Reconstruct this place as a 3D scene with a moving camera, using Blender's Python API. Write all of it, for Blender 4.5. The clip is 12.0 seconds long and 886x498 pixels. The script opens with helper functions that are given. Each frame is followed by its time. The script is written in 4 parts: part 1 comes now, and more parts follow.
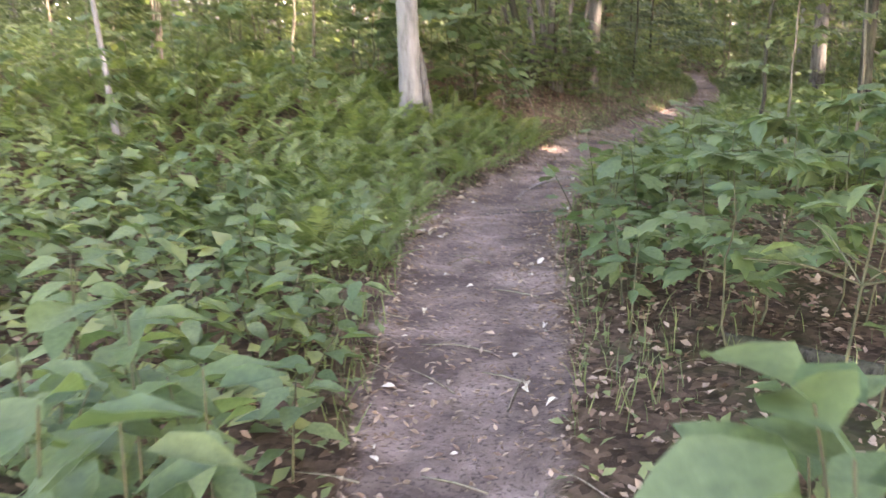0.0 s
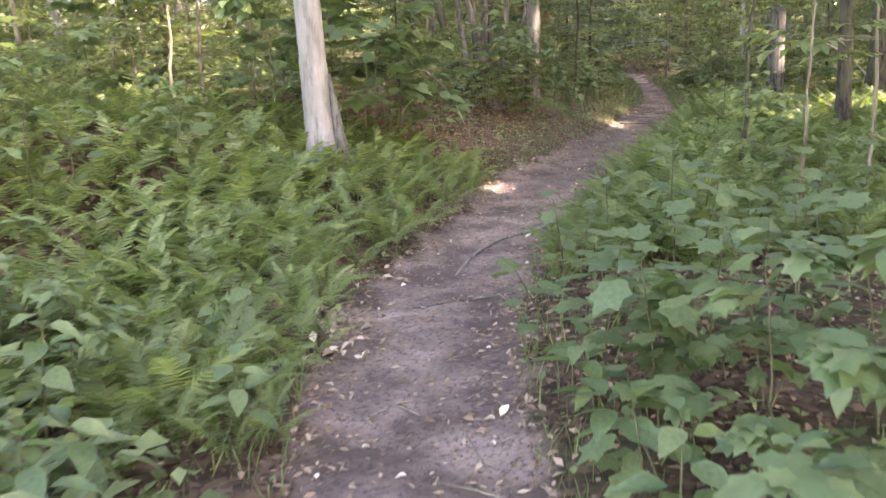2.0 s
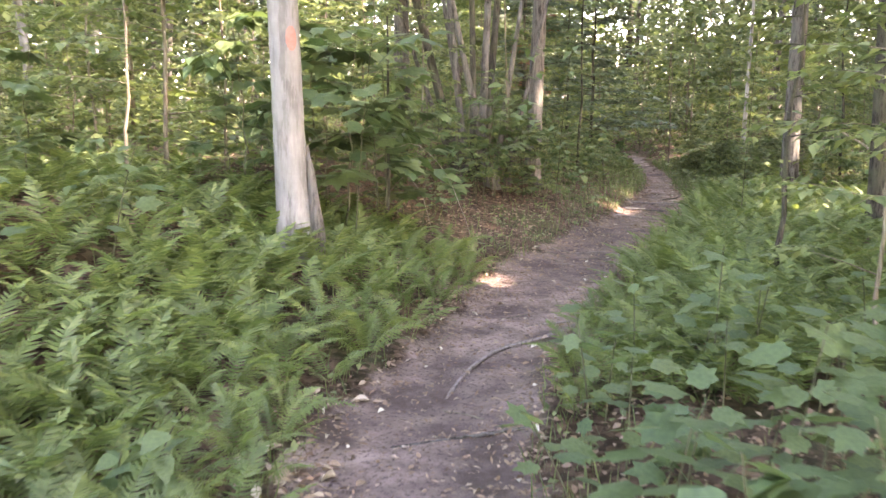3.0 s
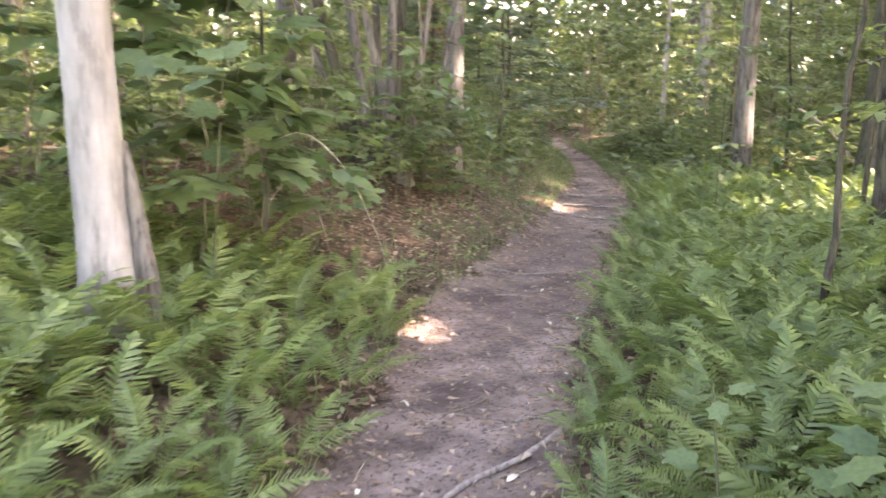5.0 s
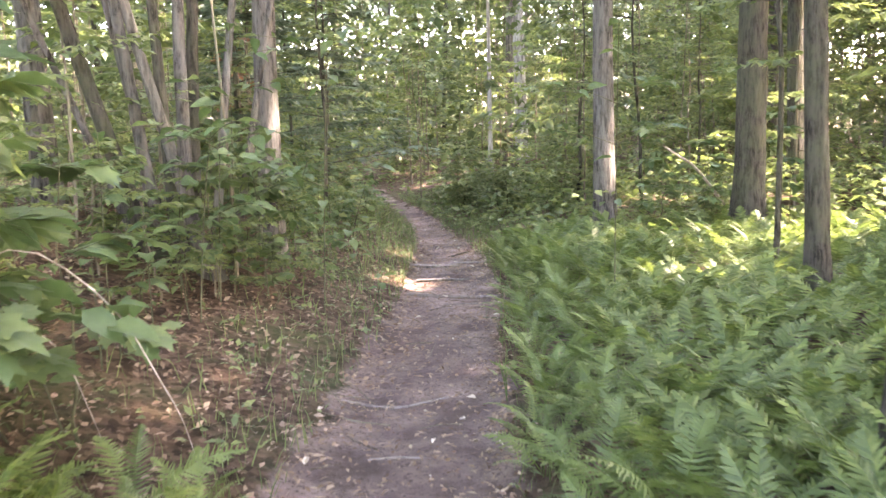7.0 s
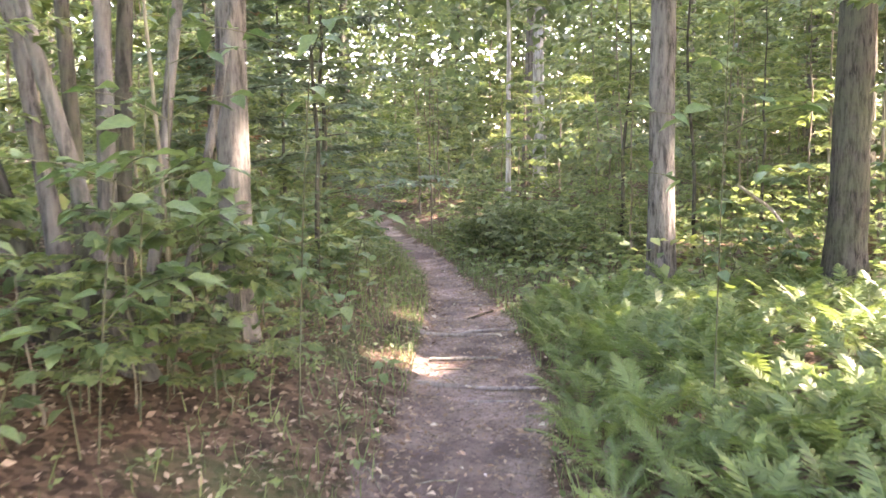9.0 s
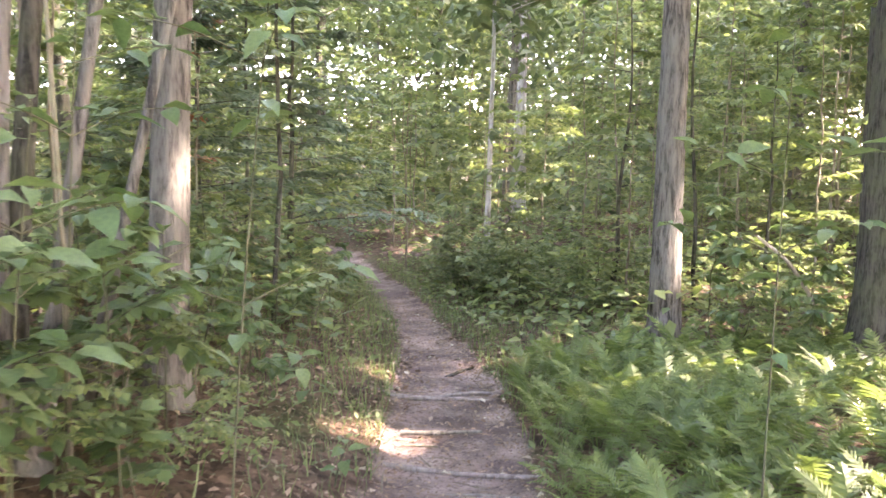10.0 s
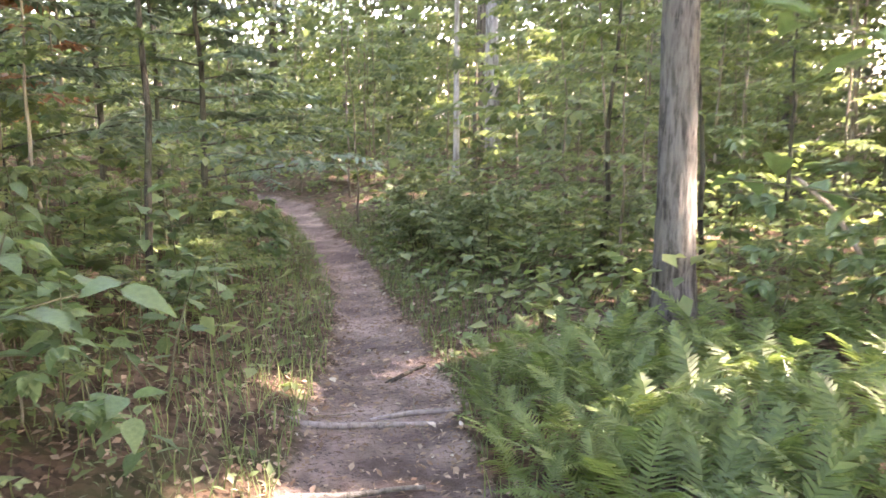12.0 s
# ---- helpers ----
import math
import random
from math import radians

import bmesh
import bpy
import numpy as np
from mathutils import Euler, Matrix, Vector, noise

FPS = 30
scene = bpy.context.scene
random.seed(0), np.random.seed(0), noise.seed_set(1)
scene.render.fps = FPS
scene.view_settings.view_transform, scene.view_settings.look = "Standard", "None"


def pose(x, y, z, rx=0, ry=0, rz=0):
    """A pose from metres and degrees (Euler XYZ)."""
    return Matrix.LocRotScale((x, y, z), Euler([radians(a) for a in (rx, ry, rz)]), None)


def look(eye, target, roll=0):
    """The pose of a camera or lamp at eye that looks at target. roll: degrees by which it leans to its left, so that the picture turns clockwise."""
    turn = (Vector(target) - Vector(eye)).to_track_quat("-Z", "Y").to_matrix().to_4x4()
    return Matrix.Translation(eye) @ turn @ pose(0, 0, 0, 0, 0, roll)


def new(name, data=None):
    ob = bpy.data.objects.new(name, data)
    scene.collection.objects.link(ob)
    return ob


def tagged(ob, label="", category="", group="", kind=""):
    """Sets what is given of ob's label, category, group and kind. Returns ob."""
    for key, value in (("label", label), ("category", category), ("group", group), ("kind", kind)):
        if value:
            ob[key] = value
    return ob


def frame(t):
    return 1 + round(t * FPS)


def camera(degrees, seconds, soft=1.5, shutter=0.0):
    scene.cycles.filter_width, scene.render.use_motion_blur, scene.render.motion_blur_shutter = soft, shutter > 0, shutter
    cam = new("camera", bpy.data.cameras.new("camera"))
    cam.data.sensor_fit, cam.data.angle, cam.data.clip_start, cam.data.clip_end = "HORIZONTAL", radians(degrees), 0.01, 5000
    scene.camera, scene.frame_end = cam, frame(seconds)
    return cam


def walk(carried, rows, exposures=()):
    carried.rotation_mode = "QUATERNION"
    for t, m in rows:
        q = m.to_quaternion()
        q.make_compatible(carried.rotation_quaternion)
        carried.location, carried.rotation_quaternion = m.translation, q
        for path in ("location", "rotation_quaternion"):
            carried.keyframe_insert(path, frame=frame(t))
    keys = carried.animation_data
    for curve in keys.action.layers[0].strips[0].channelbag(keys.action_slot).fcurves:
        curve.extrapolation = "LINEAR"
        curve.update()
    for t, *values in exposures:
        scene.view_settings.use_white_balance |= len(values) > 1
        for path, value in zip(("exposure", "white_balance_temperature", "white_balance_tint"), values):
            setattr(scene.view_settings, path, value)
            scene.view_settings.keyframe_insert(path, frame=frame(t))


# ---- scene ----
cam = camera(51.9, 12.0, soft=1.5, shutter=0.5)
METRES, EYE, TILT, LEAN, TURN = 13.0, 1.47, -14.0, 0.0, 0.0
ROWS = [
    (0.0, 0.0, 0.0, 0.0, 0.0, 0.0, -0.0),
    (0.5, -0.0025, 0.0332, 0.0145, -2.3, -2.38, -0.19),
    (1.0, 0.003, 0.0736, 0.0262, -2.57, -0.96, 0.38),
    (1.5, 0.007, 0.1067, 0.0374, -2.01, -0.43, 1.88),
    (2.0, 0.009, 0.1441, 0.0501, -4.0, -0.3, 2.78),
    (2.5, 0.0143, 0.1851, 0.0598, -3.96, 0.9, 1.1),
    (3.0, 0.0133, 0.2312, 0.0688, -4.95, 4.14, 0.5),
    (5.0, 0.0241, 0.4181, 0.1099, -11.64, 2.57, 1.94),
    (5.5, 0.0237, 0.4597, 0.1212, -17.9, 0.93, 2.28),
    (6.0, 0.0325, 0.5039, 0.133, -17.91, 2.93, 5.29),
    (6.5, 0.0368, 0.5404, 0.1417, -21.76, 4.33, 4.49),
    (7.0, 0.0537, 0.5794, 0.1524, -22.9, 4.45, 7.34),
    (7.5, 0.0651, 0.6155, 0.1619, -21.46, 4.54, 5.53),
    (9.5, 0.1254, 0.7626, 0.2037, -23.65, 6.49, 5.93),
    (10.0, 0.1385, 0.7981, 0.2133, -24.72, 7.26, 4.42),
    (10.5, 0.1541, 0.8264, 0.2201, -27.75, 6.06, 6.31),
    (11.0, 0.1788, 0.8595, 0.2273, -26.26, 6.65, 7.92),
    (11.5, 0.1948, 0.8898, 0.2322, -27.69, 5.44, 6.26),
    (12.0, 0.2202, 0.9201, 0.2388, -25.74, 3.41, 6.41),
]
walk(cam, [(t, pose(0, 0, EYE, TILT, LEAN, TURN) @ pose(METRES * x, METRES * y, METRES * z, 90 + pitch, roll, yaw)) for t, x, y, z, yaw, pitch, roll in ROWS],
     [(0.0, 5.02, 7700, 31), (3.0, 5.3, 7700, 31), (5.0, 5.5, 7650, 31), (7.0, 5.7, 7450, 31), (12.0, 5.72, 7400, 31)])

# ---- light ----
SUN_FROM = Vector((0.92, -0.39, 0.0)).normalized()
SUN_UP = radians(42)
SUN_DIR = Vector((SUN_FROM.x * math.cos(SUN_UP), SUN_FROM.y * math.cos(SUN_UP), math.sin(SUN_UP)))
world = bpy.data.worlds.new("forest_sky")
scene.world = world
world.use_nodes = True
wn = world.node_tree
sky = wn.nodes.new("ShaderNodeTexSky")
sky.sky_type, sky.sun_disc = "NISHITA", False
sky.sun_elevation, sky.sun_rotation = SUN_UP, math.atan2(SUN_FROM.x, SUN_FROM.y)
sky.air_density, sky.dust_density = 1.0, 2.0
wn.links.new(sky.outputs[0], wn.nodes["Background"].inputs[0])
wn.nodes["Background"].inputs[1].default_value = 0.15
sun = new("sun", bpy.data.lights.new("sun", "SUN"))
sun.data.energy, sun.data.angle, sun.data.color = 1.4, radians(0.6), (1.0, 0.95, 0.88)
sun.matrix_world = look((0, 0, 30), Vector((0, 0, 30)) - SUN_DIR)
tagged(sun, "warm afternoon sun through the tree canopy", "sun", kind="structure")

# ---- materials ----


def material(name):
    m = bpy.data.materials.new(name)
    m.use_nodes = True
    nt = m.node_tree
    return m, nt, nt.nodes["Principled BSDF"]


def node(nt, kind, **kw):
    n = nt.nodes.new(kind)
    for k, v in kw.items():
        n.inputs[k.replace("_", " ")].default_value = v
    return n


def ramp(nt, source, stops):
    r = nt.nodes.new("ShaderNodeValToRGB")
    while len(r.color_ramp.elements) < len(stops):
        r.color_ramp.elements.new(0.5)
    for e, (p, c) in zip(r.color_ramp.elements, stops):
        e.position, e.color = p, (*c, 1)
    nt.links.new(source, r.inputs[0])
    return r.outputs[0]


def mixed(nt, fac, a, b, mode="MIX"):
    n = nt.nodes.new("ShaderNodeMix")
    n.data_type, n.blend_type = "RGBA", mode
    for sock, v in ((n.inputs[0], fac), (n.inputs[6], a), (n.inputs[7], b)):
        if isinstance(v, bpy.types.NodeSocket):
            nt.links.new(v, sock)
        elif isinstance(v, tuple):
            sock.default_value = (*v, 1)
        else:
            sock.default_value = v
    return n.outputs[2]


def noise_of(nt, scale, detail=4, rough=0.6, coord="Object", squash=None):
    tc = nt.nodes.new("ShaderNodeTexCoord")
    n = node(nt, "ShaderNodeTexNoise", Scale=scale, Detail=detail, Roughness=rough)
    if squash:
        mp = nt.nodes.new("ShaderNodeMapping")
        mp.inputs["Scale"].default_value = squash
        nt.links.new(tc.outputs[coord], mp.inputs[0])
        nt.links.new(mp.outputs[0], n.inputs[0])
    else:
        nt.links.new(tc.outputs[coord], n.inputs[0])
    return n.outputs[0]


def bump(nt, bsdf, height, strength, distance):
    b = node(nt, "ShaderNodeBump", Strength=strength, Distance=distance)
    nt.links.new(height, b.inputs["Height"])
    nt.links.new(b.outputs[0], bsdf.inputs["Normal"])


def leaf_material(name, dark, mid, light, through_part=0.35, rough=0.45, island=True, grain=9.0):
    m, nt, p = material(name)
    pick = nt.nodes.new("ShaderNodeNewGeometry").outputs["Random Per Island"] if island else nt.nodes.new("ShaderNodeObjectInfo").outputs["Random"]
    own = ramp(nt, pick, [(0.0, dark), (0.5, mid), (1.0, light)])
    blotch = ramp(nt, noise_of(nt, grain), [(0.3, (0.72, 0.74, 0.7)), (0.7, (1.15, 1.12, 1.05))])
    col = mixed(nt, 1.0, own, blotch, "MULTIPLY")
    nt.links.new(col, p.inputs["Base Color"])
    p.inputs["Roughness"].default_value = rough
    p.inputs["Specular IOR Level"].default_value = 0.35
    tr = nt.nodes.new("ShaderNodeBsdfTranslucent")
    nt.links.new(mixed(nt, 1.0, col, (1.14, 1.18, 0.76), "MULTIPLY"), tr.inputs[0])
    mx = nt.nodes.new("ShaderNodeMixShader")
    mx.inputs[0].default_value = through_part
    nt.links.new(p.outputs[0], mx.inputs[1])
    nt.links.new(tr.outputs[0], mx.inputs[2])
    nt.links.new(mx.outputs[0], nt.nodes["Material Output"].inputs[0])
    bump(nt, p, noise_of(nt, grain * 8, 2), 0.25, 0.004)
    return m


def bark_material(name, dark, light, patch, scale=34.0, ridge=1.0, depth=0.03):
    m, nt, p = material(name)
    grooves = noise_of(nt, scale, 6, 0.7, squash=(1, 1, 0.17))
    col = ramp(nt, grooves, [(0.42, dark), (0.49, tuple(.4 * a + .6 * b for a, b in zip(dark, light))), (0.6, light)])
    spots = ramp(nt, noise_of(nt, 3.2, 5, 0.7), [(0.42, (0, 0, 0)), (0.6, (1, 1, 1))])
    col = mixed(nt, spots, col, mixed(nt, 0.55, col, patch))
    nt.links.new(col, p.inputs["Base Color"])
    p.inputs["Roughness"].default_value = 0.9
    p.inputs["Specular IOR Level"].default_value = 0.15
    bump(nt, p, grooves, ridge, depth)
    return m


FERN = leaf_material("fern_green", (0.09, 0.13, 0.046), (0.132, 0.184, 0.064), (0.195, 0.24, 0.09), 0.45, island=False)
FERN_FAR = leaf_material("fern_bed_green", (0.09, 0.13, 0.046), (0.132, 0.184, 0.064), (0.195, 0.24, 0.09), 0.45)
BROAD = leaf_material("broad_leaf_green", (0.075, 0.128, 0.055), (0.104, 0.158, 0.067), (0.142, 0.192, 0.084), 0.42, island=False)
MAPLE = leaf_material("maple_leaf_green", (0.07, 0.118, 0.055), (0.097, 0.147, 0.066), (0.132, 0.18, 0.08), 0.42, island=False)
SPRAY = leaf_material("spray_leaf_green", (0.1, 0.142, 0.062), (0.155, 0.2, 0.086), (0.235, 0.27, 0.118), 0.5)
CROWN = leaf_material("crown_leaf_green", (0.068, 0.098, 0.055), (0.1, 0.135, 0.075), (0.145, 0.175, 0.1), 0.5)
BROAD_MANY = leaf_material("broad_leaf_shrub_green", (0.075, 0.128, 0.055), (0.108, 0.16, 0.069), (0.155, 0.203, 0.09), 0.42)
WEED = leaf_material("weed_green", (0.09, 0.125, 0.055), (0.135, 0.175, 0.075), (0.2, 0.235, 0.1), 0.38)
PINE = leaf_material("needle_green", (0.06, 0.1, 0.06), (0.085, 0.13, 0.075), (0.12, 0.165, 0.09), 0.25)
RUST = leaf_material("rust_leaf", (0.16, 0.06, 0.025), (0.22, 0.09, 0.04), (0.3, 0.14, 0.06), 0.3)
LITTER = leaf_material("litter_brown", (0.11, 0.066, 0.044), (0.24, 0.158, 0.11), (0.36, 0.27, 0.205), 0.12, 0.7)
FALLEN = leaf_material("fallen_leaf_tan", (0.22, 0.15, 0.1), (0.42, 0.34, 0.27), (0.66, 0.6, 0.52), 0.1, 0.7, island=False)
BARK = bark_material("grey_bark", (0.034, 0.03, 0.026), (0.158, 0.142, 0.122), (0.155, 0.15, 0.128), 26.0)
BARK_DARK = bark_material("dark_bark", (0.02, 0.018, 0.015), (0.082, 0.072, 0.058), (0.08, 0.088, 0.05))
BARK_PALE = bark_material("pale_bark", (0.13, 0.123, 0.112), (0.26, 0.25, 0.232), (0.18, 0.176, 0.156), 13.0, 0.6, 0.012)
BARK_BIRCH = bark_material("birch_bark", (0.16, 0.15, 0.14), (0.44, 0.42, 0.4), (0.27, 0.265, 0.245), 13.0, 0.6, 0.012)
TWIG = bark_material("twig_bark", (0.09, 0.07, 0.05), (0.22, 0.18, 0.14), (0.16, 0.17, 0.1), 30.0, 0.4, 0.003)
STEM = bark_material("green_stem", (0.05, 0.055, 0.03), (0.095, 0.1, 0.055), (0.11, 0.09, 0.055), 40.0, 0.2, 0.002)
DEAD = bark_material("dead_wood", (0.2, 0.16, 0.13), (0.46, 0.4, 0.35), (0.33, 0.3, 0.26), 22.0, 0.5, 0.004)
ROOT = bark_material("root_bark", (0.11, 0.09, 0.078), (0.25, 0.21, 0.185), (0.2, 0.165, 0.145), 30.0, 0.5, 0.004)
BLAZE = bark_material("faded_red_paint", (0.2, 0.07, 0.055), (0.33, 0.13, 0.1), (0.4, 0.25, 0.2), 12.0, 0.3, 0.003)

GROUND, gnt, gp = material("forest_floor")
trail = gnt.nodes.new("ShaderNodeAttribute")
trail.attribute_name = "trail"
dirt = ramp(gnt, noise_of(gnt, 2.2, 8, 0.7), [(0.38, (0.12, 0.088, 0.074)), (0.5, (0.25, 0.186, 0.158)), (0.64, (0.4, 0.305, 0.26))])
dirt = mixed(gnt, ramp(gnt, noise_of(gnt, 38, 5, 0.7), [(0.36, (1, 1, 1)), (0.48, (0, 0, 0))]), dirt, (0.08, 0.06, 0.05))
dirt = mixed(gnt, ramp(gnt, noise_of(gnt, 0.55, 4, 0.6), [(0.42, (0.5, 0.5, 0.5)), (0.6, (0, 0, 0))]), dirt, (0.095, 0.072, 0.063))
cells = node(gnt, "ShaderNodeTexVoronoi", Scale=26.0)
gtc = gnt.nodes.new("ShaderNodeTexCoord")
gwarp = mixed(gnt, 0.06, gtc.outputs["Object"], noise_of(gnt, 9, 3), "ADD")
gnt.links.new(gwarp, cells.inputs["Vector"])
duff = mixed(gnt, 1.0, ramp(gnt, noise_of(gnt, 5, 7, 0.7), [(0.3, (0.04, 0.03, 0.022)), (0.7, (0.15, 0.105, 0.075))]),
             ramp(gnt, cells.outputs["Color"], [(0.2, (0.55, 0.5, 0.45)), (0.8, (1.5, 1.4, 1.3))]), "MULTIPLY")
duff = mixed(gnt, ramp(gnt, noise_of(gnt, 1.1, 5, 0.7), [(0.5, (0, 0, 0)), (0.66, (0.6, 0.6, 0.6))]), duff, (0.06, 0.085, 0.03))
edge = ramp(gnt, mixed(gnt, 0.58, trail.outputs["Color"], noise_of(gnt, 5, 8, 0.75)), [(0.38, (0, 0, 0)), (0.53, (1, 1, 1))])
gnt.links.new(mixed(gnt, edge, duff, dirt), gp.inputs["Base Color"])
gp.inputs["Roughness"].default_value = 0.95
gp.inputs["Specular IOR Level"].default_value = 0.15
bump(gnt, gp, noise_of(gnt, 17, 9, 0.78), 1.0, 0.045)

# ---- plan: the trail and the lie of the land ----
TRAIL = [(-0.3, -40, .4), (0, -8, .4), (0, 0, .35), (.03, 2.7, .33), (.18, 4.1, .43), (.22, 5.7, .46), (.46, 7.4, .5), (.9, 8.6, .43), (1.36, 9.7, .43),
         (1.66, 10.6, .47), (2.15, 11.6, .47), (2.65, 12.6, .45), (3.25, 13.7, .4), (3.87, 14.9, .42), (4.4, 16.1, .4), (4.85, 17.1, .34),
         (5.3, 18.5, .24), (5.82, 20.2, .21), (6.35, 22.7, .2), (7.1, 26.2, .2), (6.9, 28, .2), (5.2, 30.5, .2), (1, 33, .2), (-12, 38, .2)]
tp = np.array(TRAIL)
along = np.linspace(0, len(tp) - 1, 900)
LINE = np.stack([np.interp(along, np.arange(len(tp)), tp[:, i]) for i in range(3)], 1)
for _ in range(12):
    LINE[1:-1] = (LINE[:-2] + LINE[1:-1] * 2 + LINE[2:]) / 4
TAN = np.gradient(LINE[:, :2], axis=0)
TAN /= np.linalg.norm(TAN, axis=1)[:, None]


def off_trail(x, y):
    """Metres from the trail's middle (left is plus) and its half width there."""
    q = np.stack([np.ravel(x), np.ravel(y)], 1).astype(float)
    out_d, out_w = np.empty(len(q)), np.empty(len(q))
    for i in range(0, len(q), 4000):
        c = q[i:i + 4000]
        k = ((c[:, None, :] - LINE[None, :, :2]) ** 2).sum(2).argmin(1)
        v = c - LINE[k, :2]
        side = np.sign(TAN[k, 0] * v[:, 1] - TAN[k, 1] * v[:, 0])
        out_d[i:i + 4000] = np.hypot(v[:, 0], v[:, 1]) * side
        out_w[i:i + 4000] = LINE[k, 2]
    return out_d, out_w


def wave(x, y, s):
    return (np.sin(x * 1.7 * s + 1.3 * np.sin(y * 1.1 * s)) + np.sin(y * 2.1 * s + 1.7 * np.sin(x * 0.9 * s + 2)) + np.sin((x + y) * 3.1 * s + 1)) / 3


def smooth(v, a, b):
    u = np.clip((v - a) / (b - a), 0, 1)
    return u * u * (3 - 2 * u)


def height(x, y):
    x, y = np.ravel(np.asarray(x, float)), np.ravel(np.asarray(y, float))
    d, w = off_trail(x, y)
    bank = np.clip((d - w) * 0.31, 0, 0.82) * smooth(y, 6, 9.5) * (1 - smooth(y, 26, 40))
    right = 0.1 * smooth(-d, w, w + 1.2)
    dip = -0.035 * (1 - smooth(np.abs(d), w * 0.6, w * 1.25))
    return bank + right + dip + 0.035 * wave(x, y, 0.6) + 0.014 * wave(x, y, 3.1) + 0.006 * wave(y, x, 9.0)


def level(x, y):
    return float(height([x], [y])[0])


# ---- mesh tools ----
rng = np.random.default_rng(7)


def raw_mesh(name, verts, faces, mats, smooth_shade=False, mat_index=None):
    me = bpy.data.meshes.new(name)
    verts, faces = np.asarray(verts, np.float32), np.asarray(faces, np.int32)
    me.vertices.add(len(verts))
    me.vertices.foreach_set("co", verts.ravel())
    me.loops.add(faces.size)
    me.loops.foreach_set("vertex_index", faces.ravel())
    me.polygons.add(len(faces))
    me.polygons.foreach_set("loop_start", np.arange(len(faces), dtype=np.int32) * faces.shape[1])
    me.polygons.foreach_set("loop_total", np.full(len(faces), faces.shape[1], np.int32))
    for mt in mats if isinstance(mats, (list, tuple)) else [mats]:
        me.materials.append(mt)
    if mat_index is not None:
        me.polygons.foreach_set("material_index", np.asarray(mat_index, np.int32))
    if smooth_shade:
        me.polygons.foreach_set("use_smooth", np.ones(len(faces), bool))
    me.update(calc_edges=True)
    return me


def turns(yaw, pitch, roll):
    """Rotation matrices, Rz(yaw) Rx(pitch) Ry(roll), from arrays of radians."""
    cy, sy, cp, sp, cr, sr = np.cos(yaw), np.sin(yaw), np.cos(pitch), np.sin(pitch), np.cos(roll), np.sin(roll)
    z, o = np.zeros_like(cy), np.ones_like(cy)
    rz = np.stack([cy, -sy, z, sy, cy, z, z, z, o], 1).reshape(-1, 3, 3)
    rx = np.stack([o, z, z, z, cp, -sp, z, sp, cp], 1).reshape(-1, 3, 3)
    ry = np.stack([cr, z, sr, z, o, z, -sr, z, cr], 1).reshape(-1, 3, 3)
    return rz @ rx @ ry


def scatter(template, places, rot, size):
    """One joined set of copies of a template (verts, faces)."""
    tv, tf = template
    size = np.asarray(size, float)
    size = size[:, None] * np.ones(3) if size.ndim == 1 else size
    v = np.einsum("nij,nkj->nki", rot, tv[None] * size[:, None, :]) + np.asarray(places)[:, None, :]
    f = tf[None] + (np.arange(len(v)) * len(tv))[:, None, None]
    return v.reshape(-1, 3), f.reshape(-1, tf.shape[1])


def joined(sets):
    vs, fs, n = [], [], 0
    for v, f in sets:
        vs.append(v)
        fs.append(f + n)
        n += len(v)
    return np.concatenate(vs), np.concatenate(fs)


def tube(points, radii, sides=8, rough=0.0, furrow=0.0):
    """A tapered tube of quads along points."""
    pts, radii = np.asarray(points, float), np.asarray(radii, float)
    tang = np.gradient(pts, axis=0)
    tang /= np.linalg.norm(tang, axis=1)[:, None] + 1e-9
    ref = np.where(np.abs(tang[:, 2:3]) > 0.8, np.array([[1.0, 0, 0]]), np.array([[0, 0, 1.0]]))
    a = np.cross(tang, ref)
    a /= np.linalg.norm(a, axis=1)[:, None] + 1e-9
    b = np.cross(tang, a)
    ang = np.arange(sides) * 2 * np.pi / sides
    r = radii[:, None] * (1 + rough * rng.uniform(-1, 1, (len(pts), sides)))
    if furrow:
        run = np.linalg.norm(np.diff(pts, axis=0, prepend=pts[:1]), axis=1).cumsum()[:, None]
        r = r * (1 + furrow * (np.sin(ang[None] * 9 + 2.2 * np.sin(run * 5)) + .8 * np.sin(ang[None] * 14 + 1 + 2.6 * np.sin(run * 8 + 1)) + .6 * np.sin(ang[None] * 3 + run * 2.3)))
    v = pts[:, None, :] + r[:, :, None] * (np.cos(ang)[None, :, None] * a[:, None, :] + np.sin(ang)[None, :, None] * b[:, None, :])
    k = np.arange(len(pts) - 1)[:, None] * sides
    j = np.arange(sides)[None]
    f = np.stack([k + j, k + (j + 1) % sides, k + sides + (j + 1) % sides, k + sides + j], 2).reshape(-1, 4)
    return v.reshape(-1, 3), f


def bend(points, n):
    """A smooth line of n points through a few."""
    p = np.asarray(points, float)
    u = np.linspace(0, len(p) - 1, n)
    q = np.stack([np.interp(u, np.arange(len(p)), p[:, i]) for i in range(p.shape[1])], 1)
    for _ in range(max(2, n // 6)):
        q[1:-1] = (q[:-2] + 2 * q[1:-1] + q[2:]) / 4
    return q


def part(name, mesh, parent, label="", m=None):
    ob = new(name, mesh)
    ob.parent = parent
    if m is not None:
        ob.matrix_basis = m
    return tagged(ob, label)


def base(name, x, y, label, category, group="", z=None, yaw=0.0, scale=1.0):
    e = new(name)
    e.empty_display_size = 0.1
    e.matrix_basis = pose(x, y, level(x, y) if z is None else z, 0, 0, yaw) @ Matrix.Scale(scale, 4)
    return tagged(e, label, category, group)


